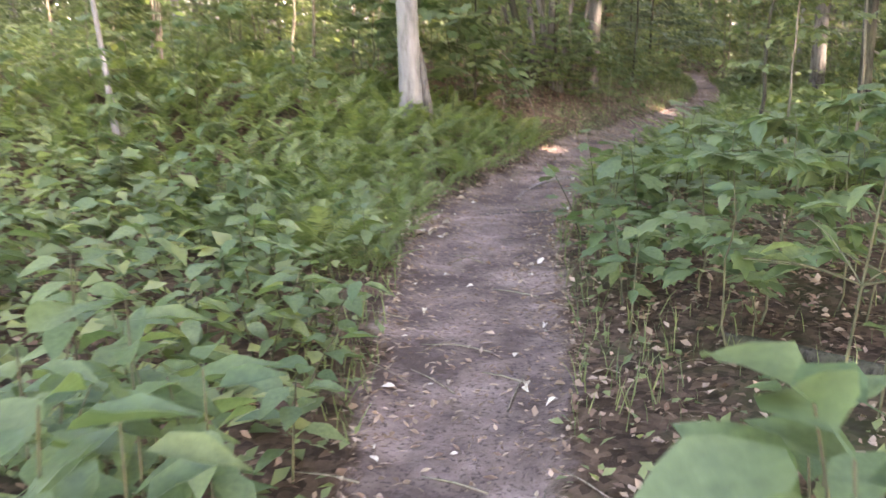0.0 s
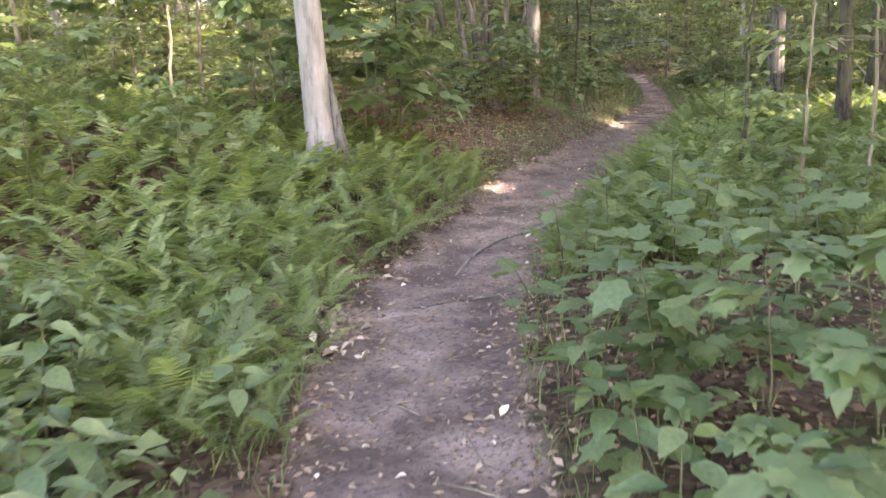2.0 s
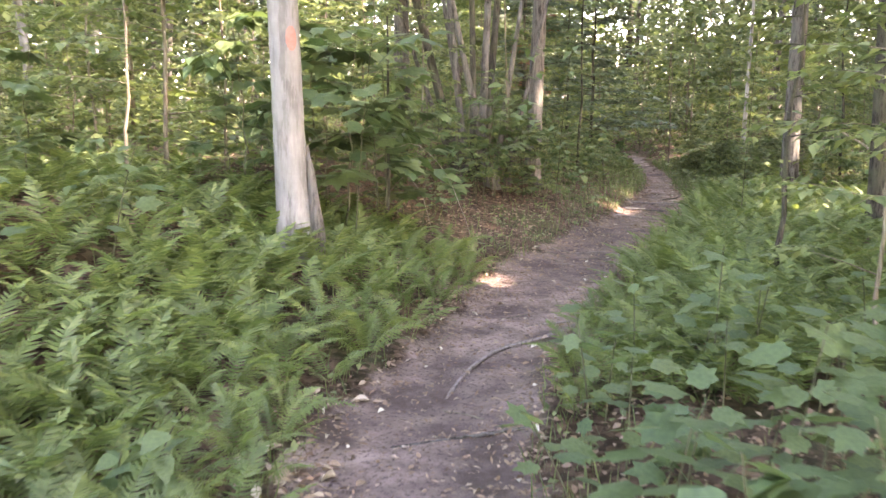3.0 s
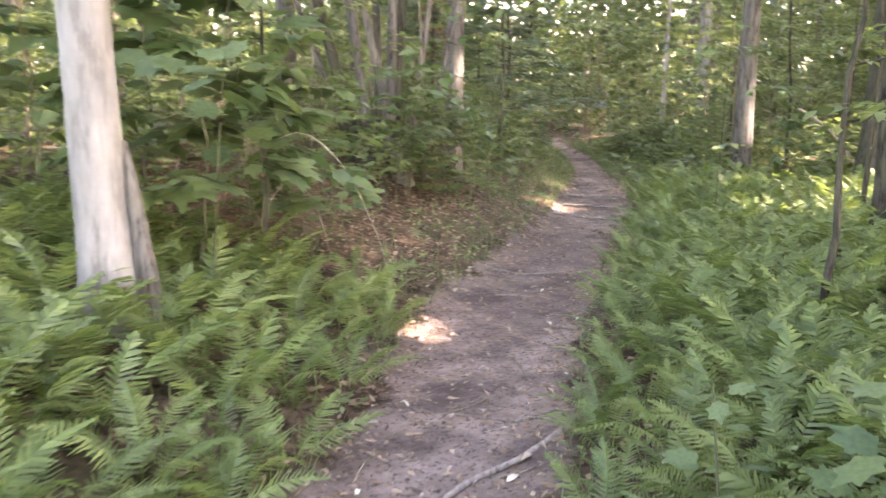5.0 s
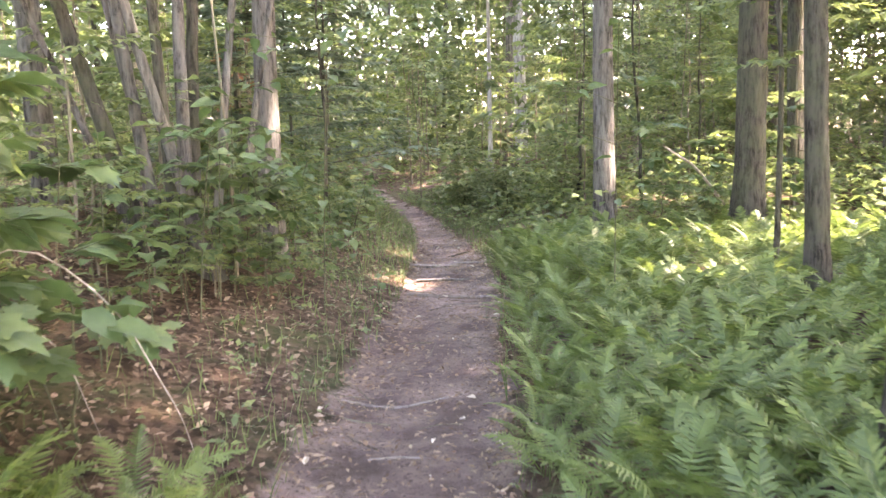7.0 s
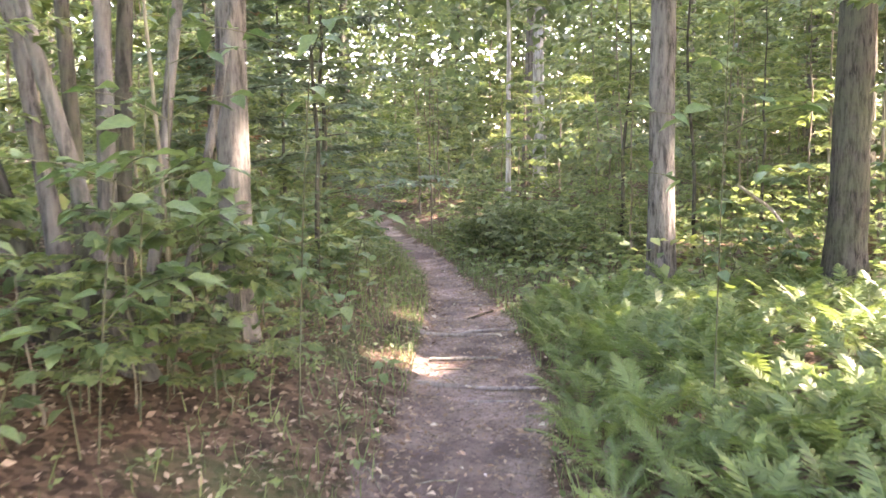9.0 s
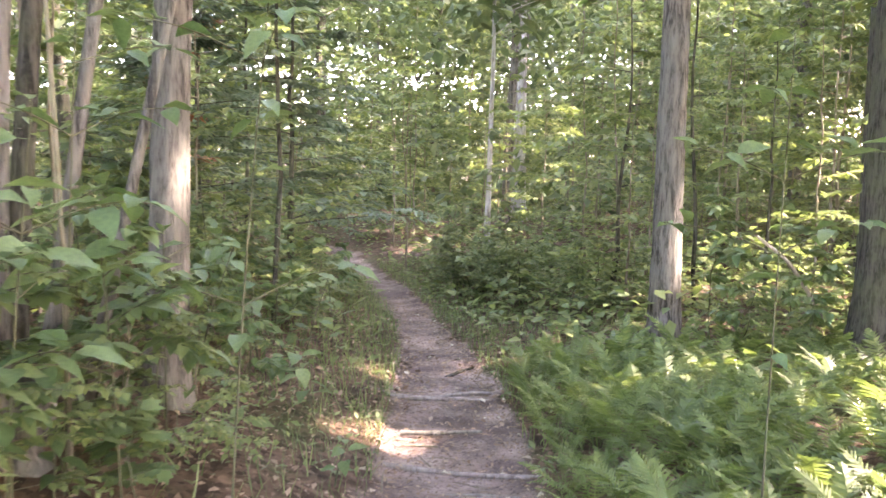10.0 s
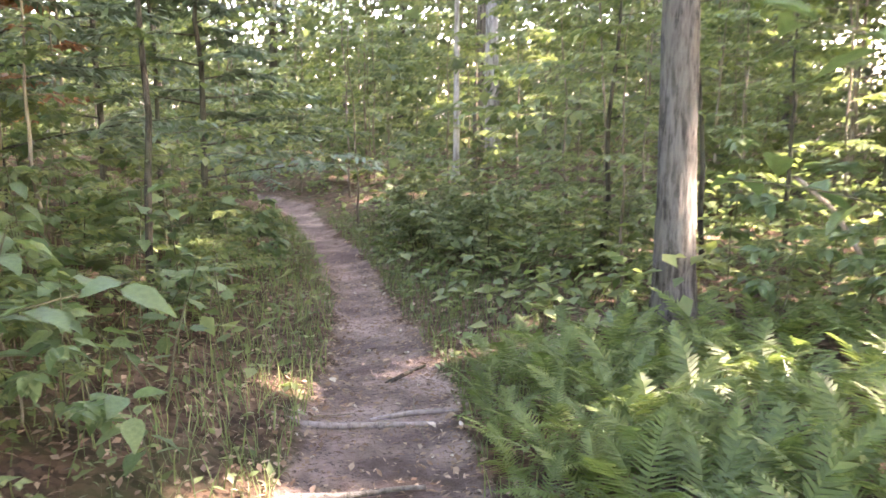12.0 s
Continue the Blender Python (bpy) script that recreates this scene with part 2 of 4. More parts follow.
# leaf blades, base at the origin, growing along +y
SIMPLE = (np.array([(0, 0, 0), (-.27, .42, .07), (0, .48, 0), (.27, .42, .07), (0, 1, -.1)]), np.array([(0, 2, 1), (0, 3, 2), (2, 4, 1), (2, 3, 4)]))
FOLDED = (np.array([(0, 0, 0), (-.3, .46, .08), (0, 1, -.1), (.3, .46, .08)]), np.array([(0, 2, 1), (0, 3, 2)]))
NEEDLE = (np.array([(0, 0, 0), (-.13, .5, .0), (0, 1, -.06), (.13, .5, .0)]), np.array([(0, 2, 1), (0, 3, 2)]))


def ovate(wide=0.27, droop=0.22, fold=0.1, n=7):
    t = np.linspace(0, 1, n)
    w = wide * np.sin(np.pi * t ** 0.78) ** 0.85 * (1 - 0.35 * t ** 3)
    w[0] = w[-1] = 0.004
    z = -droop * t ** 2
    wob = 0.02 * np.sin(np.arange(n) * 2.4)
    v = np.concatenate([np.stack([-w, t, z + fold * w / wide + wob], 1), np.stack([0 * t, t, z], 1), np.stack([w, t, z + fold * w / wide - wob], 1)])
    f = []
    for i in range(n - 1):
        f += [(i, n + i, n + i + 1, i + 1), (n + i, 2 * n + i, 2 * n + i + 1, n + i + 1)]
    return v, np.array(f)


def lobed(droop=0.15):
    """A five-lobed maple blade of triangles."""
    tips = [(-152, .46), (-122, .42), (-98, .7), (-72, .56), (-50, .88), (-27, .64), (-13, .76), (0, 1.0), (13, .76), (27, .64), (50, .88), (72, .56), (98, .7), (122, .42), (152, .46)]
    ring = [(0.52 * r * math.sin(radians(a)), 0.33 + 0.66 * r * math.cos(radians(a)), 0) for a, r in tips]
    v = np.array([(0, 0.33, 0.0), (0, 0.04, 0)] + ring)
    d = np.hypot(v[:, 0], v[:, 1] - 0.33)
    v[:, 2] = -droop * d ** 2 + 0.05 * np.abs(v[:, 0])
    n = len(ring)
    f = [(0, 2 + i + 1, 2 + i) for i in range(n - 1)] + [(0, 2, 1), (0, 1, 1 + n)]
    return v, np.array(f)


def frond(pairs, fine, arch=0.35, lean=0.0):
    """A fern frond one unit long: a rachis and tapering pinnae."""
    vs, fs, n = [], [], 0
    t = np.linspace(0, 1, 9)
    line = lambda u: np.array([lean * u * u, u * (1 - 0.12 * u), arch * (1.5 * u - 1.55 * u * u)])
    rv = np.concatenate([np.stack([line(u) + (-.006 * (1.15 - u), 0, 0) for u in t]), np.stack([line(u) + (.006 * (1.15 - u), 0, .004) for u in t])])
    vs.append(rv)
    fs += [(i, 9 + i, 10 + i) for i in range(8)] + [(i, 10 + i, i + 1) for i in range(8)]
    n = len(rv)
    for k in range(pairs):
        u = 0.12 + 0.86 * k / (pairs - 1)
        ln = 0.185 * (math.sin(math.pi * min(1, u ** 0.72 * 0.97 + 0.03)) ** 0.75 + 0.04) * random.uniform(0.9, 1.1)
        c = line(u)
        for s in (-1, 1):
            a = radians(random.uniform(62, 78) - 22 * u)
            way = np.array([s * math.sin(a), math.cos(a), -0.25 + random.uniform(-.14, .14)])
            across = np.array([-s * math.cos(a) * 0.3, 1.0, 0.0]) * (0.86 / pairs) * 0.36
            if fine:
                m = 4
                lo = [c + way * ln * (j / m) - across * (1 - j / m * .8) * (1.25 if j % 2 else .6) for j in range(m)]
                hi = [c + way * ln * ((j + .2) / m) + across * (1 - j / m * .8) * (.6 if j % 2 else 1.25) for j in range(m)]
                vs.append(np.array(lo + hi + [c + way * ln]))
                for j in range(m - 1):
                    fs += [(n + j, n + j + 1, n + m + j), (n + j + 1, n + m + j + 1, n + m + j)]
                fs.append((n + m - 1, n + 2 * m, n + 2 * m - 1))
                n += 2 * m + 1
            else:
                vs.append(np.array([c - across, c + across, c + way * ln * .6 + across * .8, c + way * ln * .6 - across * .8, c + way * ln]))
                fs += [(n, n + 3, n + 1), (n + 3, n + 2, n + 1), (n + 3, n + 4, n + 2)]
                n += 5
    return np.concatenate(vs), np.array(fs)


# ---- ground ----
def spread(a, b, step, far):
    inner = list(np.arange(a, b, step))
    lo, hi, g = [], [], step
    p, q = a, inner[-1]
    while p > -far or q < far:
        g = min(g * 1.22, 40)
        p, q = p - g, q + g
        lo.append(p), hi.append(q)
    return np.array(lo[::-1] + inner + hi)


gx, gy = spread(-5, 12, 0.11, 400), spread(-1, 27, 0.11, 400)
GX, GY = np.meshgrid(gx, gy)
gz = height(GX, GY)
gi = np.arange(len(gx) * len(gy)).reshape(len(gy), len(gx))
gf = np.stack([gi[:-1, :-1], gi[:-1, 1:], gi[1:, 1:], gi[1:, :-1]], 2).reshape(-1, 4)
gme = raw_mesh("ground", np.stack([GX.ravel(), GY.ravel(), gz], 1), gf, GROUND, True)
gd, gw = off_trail(GX, GY)
att = gme.attributes.new("trail", "FLOAT", "POINT")
att.data.foreach_set("value", (1 - smooth(np.abs(gd) + 0.09 * wave(GX, GY, 2.3).ravel() + 0.05 * wave(GY, GX, 6.1).ravel(), gw * 0.72, gw * 1.35)).astype(np.float32))
tagged(new("ground", gme), "forest floor of leaf litter with a worn dirt footpath", "ground", kind="structure")

# places where the sun finds a gap in the crowns: x, y, z, radius of the gap
GAPS_BED = [(5.5, 13.2, .5, .5), (6.5, 14.2, .5, .5), (7.5, 14, .6, .6), (9, 14.5, .7, .8), (10.5, 16, 1, 1), (9.5, 17.2, 1, .8), (12, 19, 1.5, 1.2),
            (3.6, 12.6, .5, .25), (3.5, 15.85, 0, .42), (3.9, 15.72, 0, .38), (4.25, 15.68, 0, .25), (4.5, 15.65, 0, .15), (1.1, 10.86, .05, .34), (1.4, 10.62, 0, .26)]
GAPS_TRAIL = [(4.2, 16.92, .05, .42), (6.8, 16.85, .8, .42), (6.8, 16.85, 1.3, .4), (5.7, 15.4, .5, .35), (6.6, 15.6, .5, .4), (7.4, 15.2, .5, .4), (8.0, 15.4, .3, .4),
              (2.7, 10.9, .5, .3), (3.4, 11.6, .5, .25), (4.4, 12.3, .5, .35), (.45, 11.2, 1.1, .3), (2.6, 15.5, 1.5, .3), (1.6, 13.4, 1.8, .25), (8.2, 17.4, .9, .5), (1.2, 12.0, .25, .24), (1.6, 12.7, .3, .22), (.9, 11.6, .3, .24), (2.0, 13.4, .3, .22)]
GAPS_FAR = [(9.5, 19, .8, .6), (4.0, 18.7, .6, .3), (-2.5, 12.5, .6, .5), (10.5, 25, 1.5, 1.0), (12, 28, 2, 1.2), (5, 30, 2, 1.2),
            (-4, 22, 1, 1.0), (0, 24, 1.5, 1.0), (10, 21, 1, .6), (-2.2, 11, 1.0, .5), (-3.6, 9.6, .9, .5), (.1, 12.2, 1.2, .4), (-4.6, 12, 1.2, .7), (-1.2, 13.6, 1.4, .6)]
GAPS = GAPS_BED + GAPS_TRAIL + GAPS_FAR


def shades_gap(x, y, reach=1.8):
    """Whether a sapling at x, y would stand in one of the sun's ways down to the trail."""
    s = np.array(SUN_DIR)
    for gx0, gy0, gz0, r in GAPS[:32]:
        for z in (1.2, 2.6, 4.0, 5.4):
            v = np.array((x - gx0, y - gy0, z - gz0))
            k = v @ s
            if k > 1.0 and np.linalg.norm(v - k * s) < r + reach:
                return True
    return False


def in_gap(p, grow=1.0):
    hit = np.zeros(len(p), bool)
    s = np.array(SUN_DIR)
    for x, y, z, r in GAPS:
        v = p - (x, y, z)
        k = v @ s
        hit |= (k > 0.3) & (np.linalg.norm(v - k[:, None] * s, axis=1) < (r + 0.12) * grow)
    return hit


# ---- trees ----
def crown_mesh(x, y, z0, top, radius, count, leaf, mat=None):
    """Leaves in uneven clumps round a tree's axis, in the tree's own space."""
    cl = max(6, count // 40)
    c = rng.normal(0, 1, (cl, 3))
    c /= np.linalg.norm(c, axis=1)[:, None]
    c *= rng.uniform(0.35, 1, (cl, 1)) ** 0.6
    k = rng.integers(0, cl, count)
    p = c[k] * (radius, radius, (top - z0) / 2) + rng.normal(0, 1, (count, 3)) * (radius * .2, radius * .2, (top - z0) * .07)
    p[:, 2] += (z0 + top) / 2
    w = p + (x, y, 0)
    p = p[~in_gap(w)]
    n = len(p)
    v, f = scatter(FOLDED, p, turns(rng.uniform(0, 6.28, n), rng.normal(-.15, .4, n), rng.normal(0, .35, n)), rng.uniform(.7, 1.3, n) * leaf)
    return raw_mesh("crown", v, f, mat or CROWN)


def tree(x, y, radius, tall, bark, label, lean=(0, 0), crown_r=4.0, leaves=1300, leaf=0.42, sides=14, sway=0.06, low=None, flare=1.5, name="tree", furrow=0.03, limbs=5):
    z = level(x, y)
    t = base(name, x, y, label, "tree", z=z - 0.05)
    rings = 22 if sides < 16 else 90
    u = np.linspace(0, 1, rings) ** (1.4 if sides < 16 else 1.9)
    wob = bend(rng.normal(0, sway, (12, 2)).cumsum(0) * 0.5, rings)
    wob -= wob[0]
    pts = np.stack([lean[0] * u * tall + wob[:, 0] * u, lean[1] * u * tall + wob[:, 1] * u, u * tall], 1)
    rad = radius * (1 - 0.75 * u) * (1 + (flare - 1) * np.exp(-u * tall / 0.22))
    part("trunk", raw_mesh("trunk", *tube(pts, rad, sides if sides < 16 else 34, 0.03, furrow), bark, True), t)
    low = low or tall * 0.5
    for i in range(limbs):
        s = rng.uniform(low / tall, 0.9)
        a, ln = rng.uniform(0, 6.28), crown_r * rng.uniform(.5, .9)
        p0 = np.array([np.interp(s, u, pts[:, j]) for j in range(3)])
        p1 = p0 + np.array([math.cos(a) * ln * .5, math.sin(a) * ln * .5, ln * .25])
        p2 = p0 + np.array([math.cos(a) * ln, math.sin(a) * ln, ln * .35])
        r = radius * (1 - .75 * s) * .45
        part("limb", raw_mesh("limb", *tube(bend([p0, p1, p2], 9), np.linspace(r, r * .25, 9), 7, .06), bark, True), t)
    crown = crown_mesh(x + lean[0] * tall * .7, y + lean[1] * tall * .7, low, tall * 1.08, crown_r, leaves, leaf)
    tagged(part("crown", crown, t, "loose crown of green leaves", Matrix.Translation((lean[0] * tall * .7, lean[1] * tall * .7, 0))), kind="stuff")
    return t, pts, rad


pale, pale_line, pale_rad = tree(-0.33, 9.9, 0.122, 12, BARK_PALE, "pale smooth grey trunk with a faded red paint blaze, among ferns", (-.037, .0), sides=18, sway=.012, furrow=.012)
bz = 1.64
bc = np.array([np.interp(bz, pale_line[:, 2], pale_line[:, j]) for j in range(2)])
br = float(np.interp(bz, pale_line[:, 2], pale_rad)) * 1.09 + .005
bv, bf = [], []
for i in range(9):
    for j in range(7):
        u, w = i / 8 * 2 - 1, j / 6 * 2 - 1
        a = radians(-62) + .34 * w * math.sqrt(max(.04, 1 - u * u * .9))
        bv.append((bc[0] - .085 * u * .037 + br * math.cos(a), bc[1] + br * math.sin(a), bz + .085 * u))
bf = [(i * 7 + j, i * 7 + j + 1, i * 7 + j + 8, i * 7 + j + 7) for i in range(8) for j in range(6)]
part("blaze", raw_mesh("blaze", bv, bf, BLAZE, True), pale, "faded red paint blaze")
tree(2.5, 15.6, 0.105, 15, BARK, "rough grey trunk with deeply furrowed bark", (.02, .02), sides=18)
tree(0.75, 16.4, 0.115, 15, BARK, "thick grey trunk behind the clump of stems", (-.02, .02), sides=16)
CLUMP = "stem of a many-stemmed tree with a dark base"
for cx, cy, cr, lx, ly, bk in ((1.42, 14.9, .062, -.27, .02, BARK_DARK), (1.5, 14.98, .05, -.1, .04, BARK), (1.7, 14.95, .055, .02, .05, BARK), (1.86, 14.9, .036, .14, .03, BARK),
                               (1.8, 14.6, .046, -.22, .03, BARK), (1.75, 15.1, .055, .07, .05, BARK_DARK), (1.58, 15.12, .034, -.17, .05, BARK), (1.6, 14.78, .045, -.03, .02, BARK_DARK),
                               (2.05, 15.1, .03, .2, .03, BARK), (1.38, 15.1, .03, -.36, .05, BARK)):
    tree(cx, cy, cr, 9, bk, CLUMP, (lx, ly), 2.0, 300, .3, sides=10, flare=2.6)
tree(6.85, 16.95, 0.13, 15, BARK, "straight grey trunk catching a patch of sun", (.005, .02), sides=18)
tree(7.95, 15.75, 0.17, 16, BARK_DARK, "dark mossy trunk with a flared base among ferns", (.02, .0), sides=18, flare=1.9)
tree(5.8, 12.65, 0.09, 14, BARK_DARK, "dark slender trunk rising out of ferns", (-.03, .02), sides=14)
tree(14.3, 32.5, 0.2, 16, BARK_BIRCH, "pale birch trunk far off among leaves", (-.02, 0), leaves=1200)
tree(10.1, 26.4, 0.06, 8, BARK_BIRCH, "thin pale forked tree far off among leaves", (.01, 0), 1.5, 300)
tree(12.2, 29.5, 0.12, 14, BARK, "grey trunk far off among leaves", (.03, 0))
tree(-5.6, 20.0, 0.085, 11, BARK_PALE, "thin pale trunk far off among leaves", (-.09, 0), 2.5, 500)
tree(-6.9, 20.2, 0.085, 11, BARK_PALE, "thin pale trunk far off among leaves", (-.02, 0), 2.5, 500)
tree(-2.75, 7.7, 0.028, 5, BARK_PALE, "thin pale sapling trunk among shrubs", (-.07, .02), 1.2, 200, .16, 8)

# trees added out of view on the sun side, dense crowns blocking direct sun
for x, y in ((9.5, -3.5), (8.6, -.4), (9.2, 2.8), (12, -1.6), (12.4, 1.4), (12.6, 4.8), (15, 3.2), (15.2, 0), (15.8, 6.4), (14.6, -4.4), (6.2, -3.6), (18, 2), (14, 9), (17.2, 8), (16.4, 11.6), (20, 10.5), (15.2, 14.4), (19, 14), (18.2, 17.4), (22, 16.6), (22.4, 20), (26, 18.4), (25, 22.4), (22, 12.6), (28, 24), (25, 14.6), (19.6, 20.6), (24, 26.5), (30, 20)):
    tree(x, y, .15, 15, BARK, "added tall forest tree with a dense leafy crown for shade", (0, 0), 4.6, 2300, .6, 8, low=6, limbs=3)

# forest round about, clear of the open stretch by the trail; unseen crowns are added to shade it
placed = []
for _ in range(2600):
    x, y = rng.uniform(-34, 48), rng.uniform(-26, 66)
    way = math.degrees(math.atan2(x - 2.9, y - 12.4))
    if 14 < way < 42 and 12.4 < y < 40 or -7.5 < x < 12.5 and -2 < y < 24 and not (x > 5.5 and y < 7) or abs(off_trail([x], [y])[0][0]) < 1.6:
        continue
    if all((x - a) ** 2 + (y - b) ** 2 > 3.6 ** 2 for a, b in placed):
        placed.append((x, y))
    if len(placed) > 190:
        break
for x, y in placed:
    r = rng.uniform(.07, .2)
    seen = y > 15 and abs(x - 4 - (y - 12) * .35) < 26
    tree(x, y, r, rng.uniform(11, 17), (BARK, BARK_DARK, BARK, BARK_PALE)[rng.integers(0, 4)] if r < .15 else (BARK, BARK_DARK)[rng.integers(0, 2)], "forest tree with a leafy crown", (rng.normal(0, .03), rng.normal(0, .03)),
         4.4, 1300 if seen else 750 if x < 5 else 1500, .32 if seen else .6, 8, low=rng.uniform(3.5, 6.5) if seen else 6, limbs=3 if seen else 2)


# ---- saplings and bushes with layered leaf sprays ----
def spray_leaves(start, way, length, count, leaf, blade=FOLDED):
    """Leaves set alternately along a twig, near one plane."""
    u = np.sort(rng.uniform(.15, 1.05, count))
    side = np.where(np.arange(count) % 2, 1, -1)
    yaw0 = math.atan2(-way[0], way[1])
    p = start + u[:, None] * way * length + np.stack([0 * u, 0 * u, -.12 * length * u * u], 1)
    n = count
    rot = turns(yaw0 + side * rng.uniform(.5, 1.25, n), rng.normal(-.22, .2, n), rng.normal(0, .25, n))
    return scatter(blade, p, rot, leaf * rng.uniform(.7, 1.25, n))


def leafy(green, wood, leaf_mat, wood_mat):
    """Leaves and the thin twigs that bear them."""
    wv, wf = wood
    tri = np.concatenate([wf[:, [0, 1, 2]], wf[:, [0, 2, 3]]])
    v, f = joined([green, (wv, tri)])
    return raw_mesh("foliage", v, f, [leaf_mat, wood_mat], False, np.r_[np.zeros(len(green[1])), np.ones(len(tri))])


def sapling_parts(tall, radius, twigs, reach, leaf, start=.25, mat=None, bark=None, per=22, blade=FOLDED):
    u = np.linspace(0, 1, 12)
    wob = rng.normal(0, .05, (12, 2)).cumsum(0) * .4
    wob -= wob[0]
    pts = np.stack([wob[:, 0], wob[:, 1], u * tall], 1)
    stem = tube(pts, radius * (1.05 - .9 * u), 7, .04)
    wood = []
    green = []
    for i in range(twigs):
        s = start + (1 - start) * (i + rng.uniform(0, 1)) / twigs
        a = rng.uniform(0, 6.28)
        ln = reach * (1.15 - .75 * s) * rng.uniform(.6, 1.15)
        way = np.array([math.cos(a), math.sin(a), rng.uniform(-.02, .3)])
        p0 = np.array([np.interp(s, u, pts[:, j]) for j in range(3)])
        tip = p0 + way * ln + np.array([0, 0, -.1 * ln])
        wood.append(tube(bend([p0, p0 + way * ln * .5, tip], 4), np.linspace(radius * .32, radius * .08, 4), 3))
        green.append(spray_leaves(p0, way, ln, int(per * ln / reach) + 5, leaf, blade))
        for q in range(3):
            b = a + rng.choice([-1, 1]) * rng.uniform(.5, .9)
            w2 = np.array([math.cos(b), math.sin(b), rng.uniform(-.12, .15)])
            green.append(spray_leaves(p0 + way * ln * rng.uniform(.25, .75), w2, ln * rng.uniform(.4, .6), int(per * .45) + 3, leaf, blade))
    return raw_mesh("trunk", *stem, bark or TWIG, True), leafy(joined(green), joined(wood), mat or SPRAY, bark or TWIG)


def make_sapling(meshes, x, y, label, name="sapling", category="sapling", yaw=0.0, scale=1.0, group=""):
    e = base(name, x, y, label, category, group, level(x, y) - .02, yaw, scale)
    part("trunk", meshes[0], e)
    tagged(part("foliage", meshes[1], e, "layered sprays of small green leaves"), kind="stuff")
    return e


KINDS = [sapling_parts(rng.uniform(3.2, 6), rng.uniform(.016, .032), int(rng.uniform(18, 24)), rng.uniform(1.1, 1.8), rng.uniform(.1, .14), .13) for _ in range(7)]
THIN = [sapling_parts(rng.uniform(3.6, 5), rng.uniform(.02, .03), 11, .8, .1, .36, bark=BARK_DARK, per=16) for _ in range(3)]
BUSHES = [sapling_parts(rng.uniform(.9, 1.7), .012, 14, rng.uniform(.6, .9), rng.uniform(.075, .1), .08, per=20) for _ in range(5)]
WEEDS = [sapling_parts(rng.uniform(.5, .8), .006, 12, .35, .055, .1, WEED, STEM, 18) for _ in range(3)]
EVERGREEN = sapling_parts(4.5, .035, 46, 1.4, .13, .12, PINE, BARK_DARK, 90, NEEDLE)
RUSTY = sapling_parts(2.4, .02, 12, .8, .1, .3, RUST, TWIG, 14)

SAPLING = "slender sapling with layered green leaves"
for i, (x, y, s, yaw) in enumerate([(3.5, 10.1, .9, 200), (5.0, 9.6, .95, 310), (6.2, 13.5, 1.0, 80), (7.7, 18.9, 1.0, 120), (3.65, 17.8, .9, 300), (0.38, 11.25, .62, 60),
                                    (9.6, 18.6, .9, 40), (8.6, 18.6, 1.0, 0), (10.5, 17.6, 1.0, 130), (2.9, 18.8, .9, 20), (1.9, 17.6, .9, 220), (0.9, 14.9, .8, 100), (-0.6, 12.8, .9, 170),
                                    (-1.6, 11.6, .9, 250), (-3.2, 10.4, .9, 15), (-2.4, 13.6, 1.0, 75), (3.4, 20.5, 1, 30), (4.5, 22.5, 1, 140)]):
    close = -4.2 < off_trail([x], [y])[0][0] < 2
    make_sapling(THIN[i % 3] if close else KINDS[i % 7], x, y, SAPLING, yaw=yaw, scale=s, group="saplings beside the trail")
make_sapling(EVERGREEN, 4.7, 21.0, "young evergreen with drooping needled boughs", "evergreen", "tree", 0, 1.0)
make_sapling(EVERGREEN, 4.0, 23.2, "young evergreen with drooping needled boughs", "evergreen", "tree", 100, 1.15)
make_sapling(EVERGREEN, 2.9, 18.9, "young evergreen with drooping needled boughs", "evergreen", "tree", 200, .85)
make_sapling(RUSTY, 3.4, 20.4, "dry sapling with rust-brown leaves", "dry_sapling", "sapling")
done = 0
for _ in range(4000):
    x, y = rng.uniform(-22, 32), rng.uniform(6, 48)
    d = off_trail([x], [y])[0][0]
    if abs(d) < 1.5 or y < 27 and -3.6 < d < 6.5 and not (y > 22 and d > 2) or y < 21 and d > 6.5 and rng.uniform() < .0 or abs(x - 4 - (y - 10) * .3) > 8 + y * .55:
        continue
    if y < 16 and d < -3.6 and d > -4.5 or d < 0 and y < 20 and shades_gap(x, y):
        continue
    make_sapling(KINDS[done % 7], x, y, SAPLING, yaw=rng.uniform(0, 360), scale=rng.uniform(.7, 1.25), group="background saplings")
    done += 1
    if done >= 215:
        break
done = 0
for _ in range(6000):
    x, y = rng.uniform(-20, 28), rng.uniform(7, 44)
    d = off_trail([x], [y])[0][0]
    if abs(d) < (1.0 if y > 22 else 2.2) or abs(x - 4 - (y - 10) * .3) > 7 + y * .55:
        continue
    if y < 16.5 and d < 0 and d > -6.5 or y < 18 and 0 < d < 3.2:
        continue
    make_sapling(BUSHES[done % 5], x, y, "low leafy bush of the forest floor", "bush", "bush", rng.uniform(0, 360), rng.uniform(.6, 1.2), "background bushes")
    done += 1
    if done >= 250:
        break
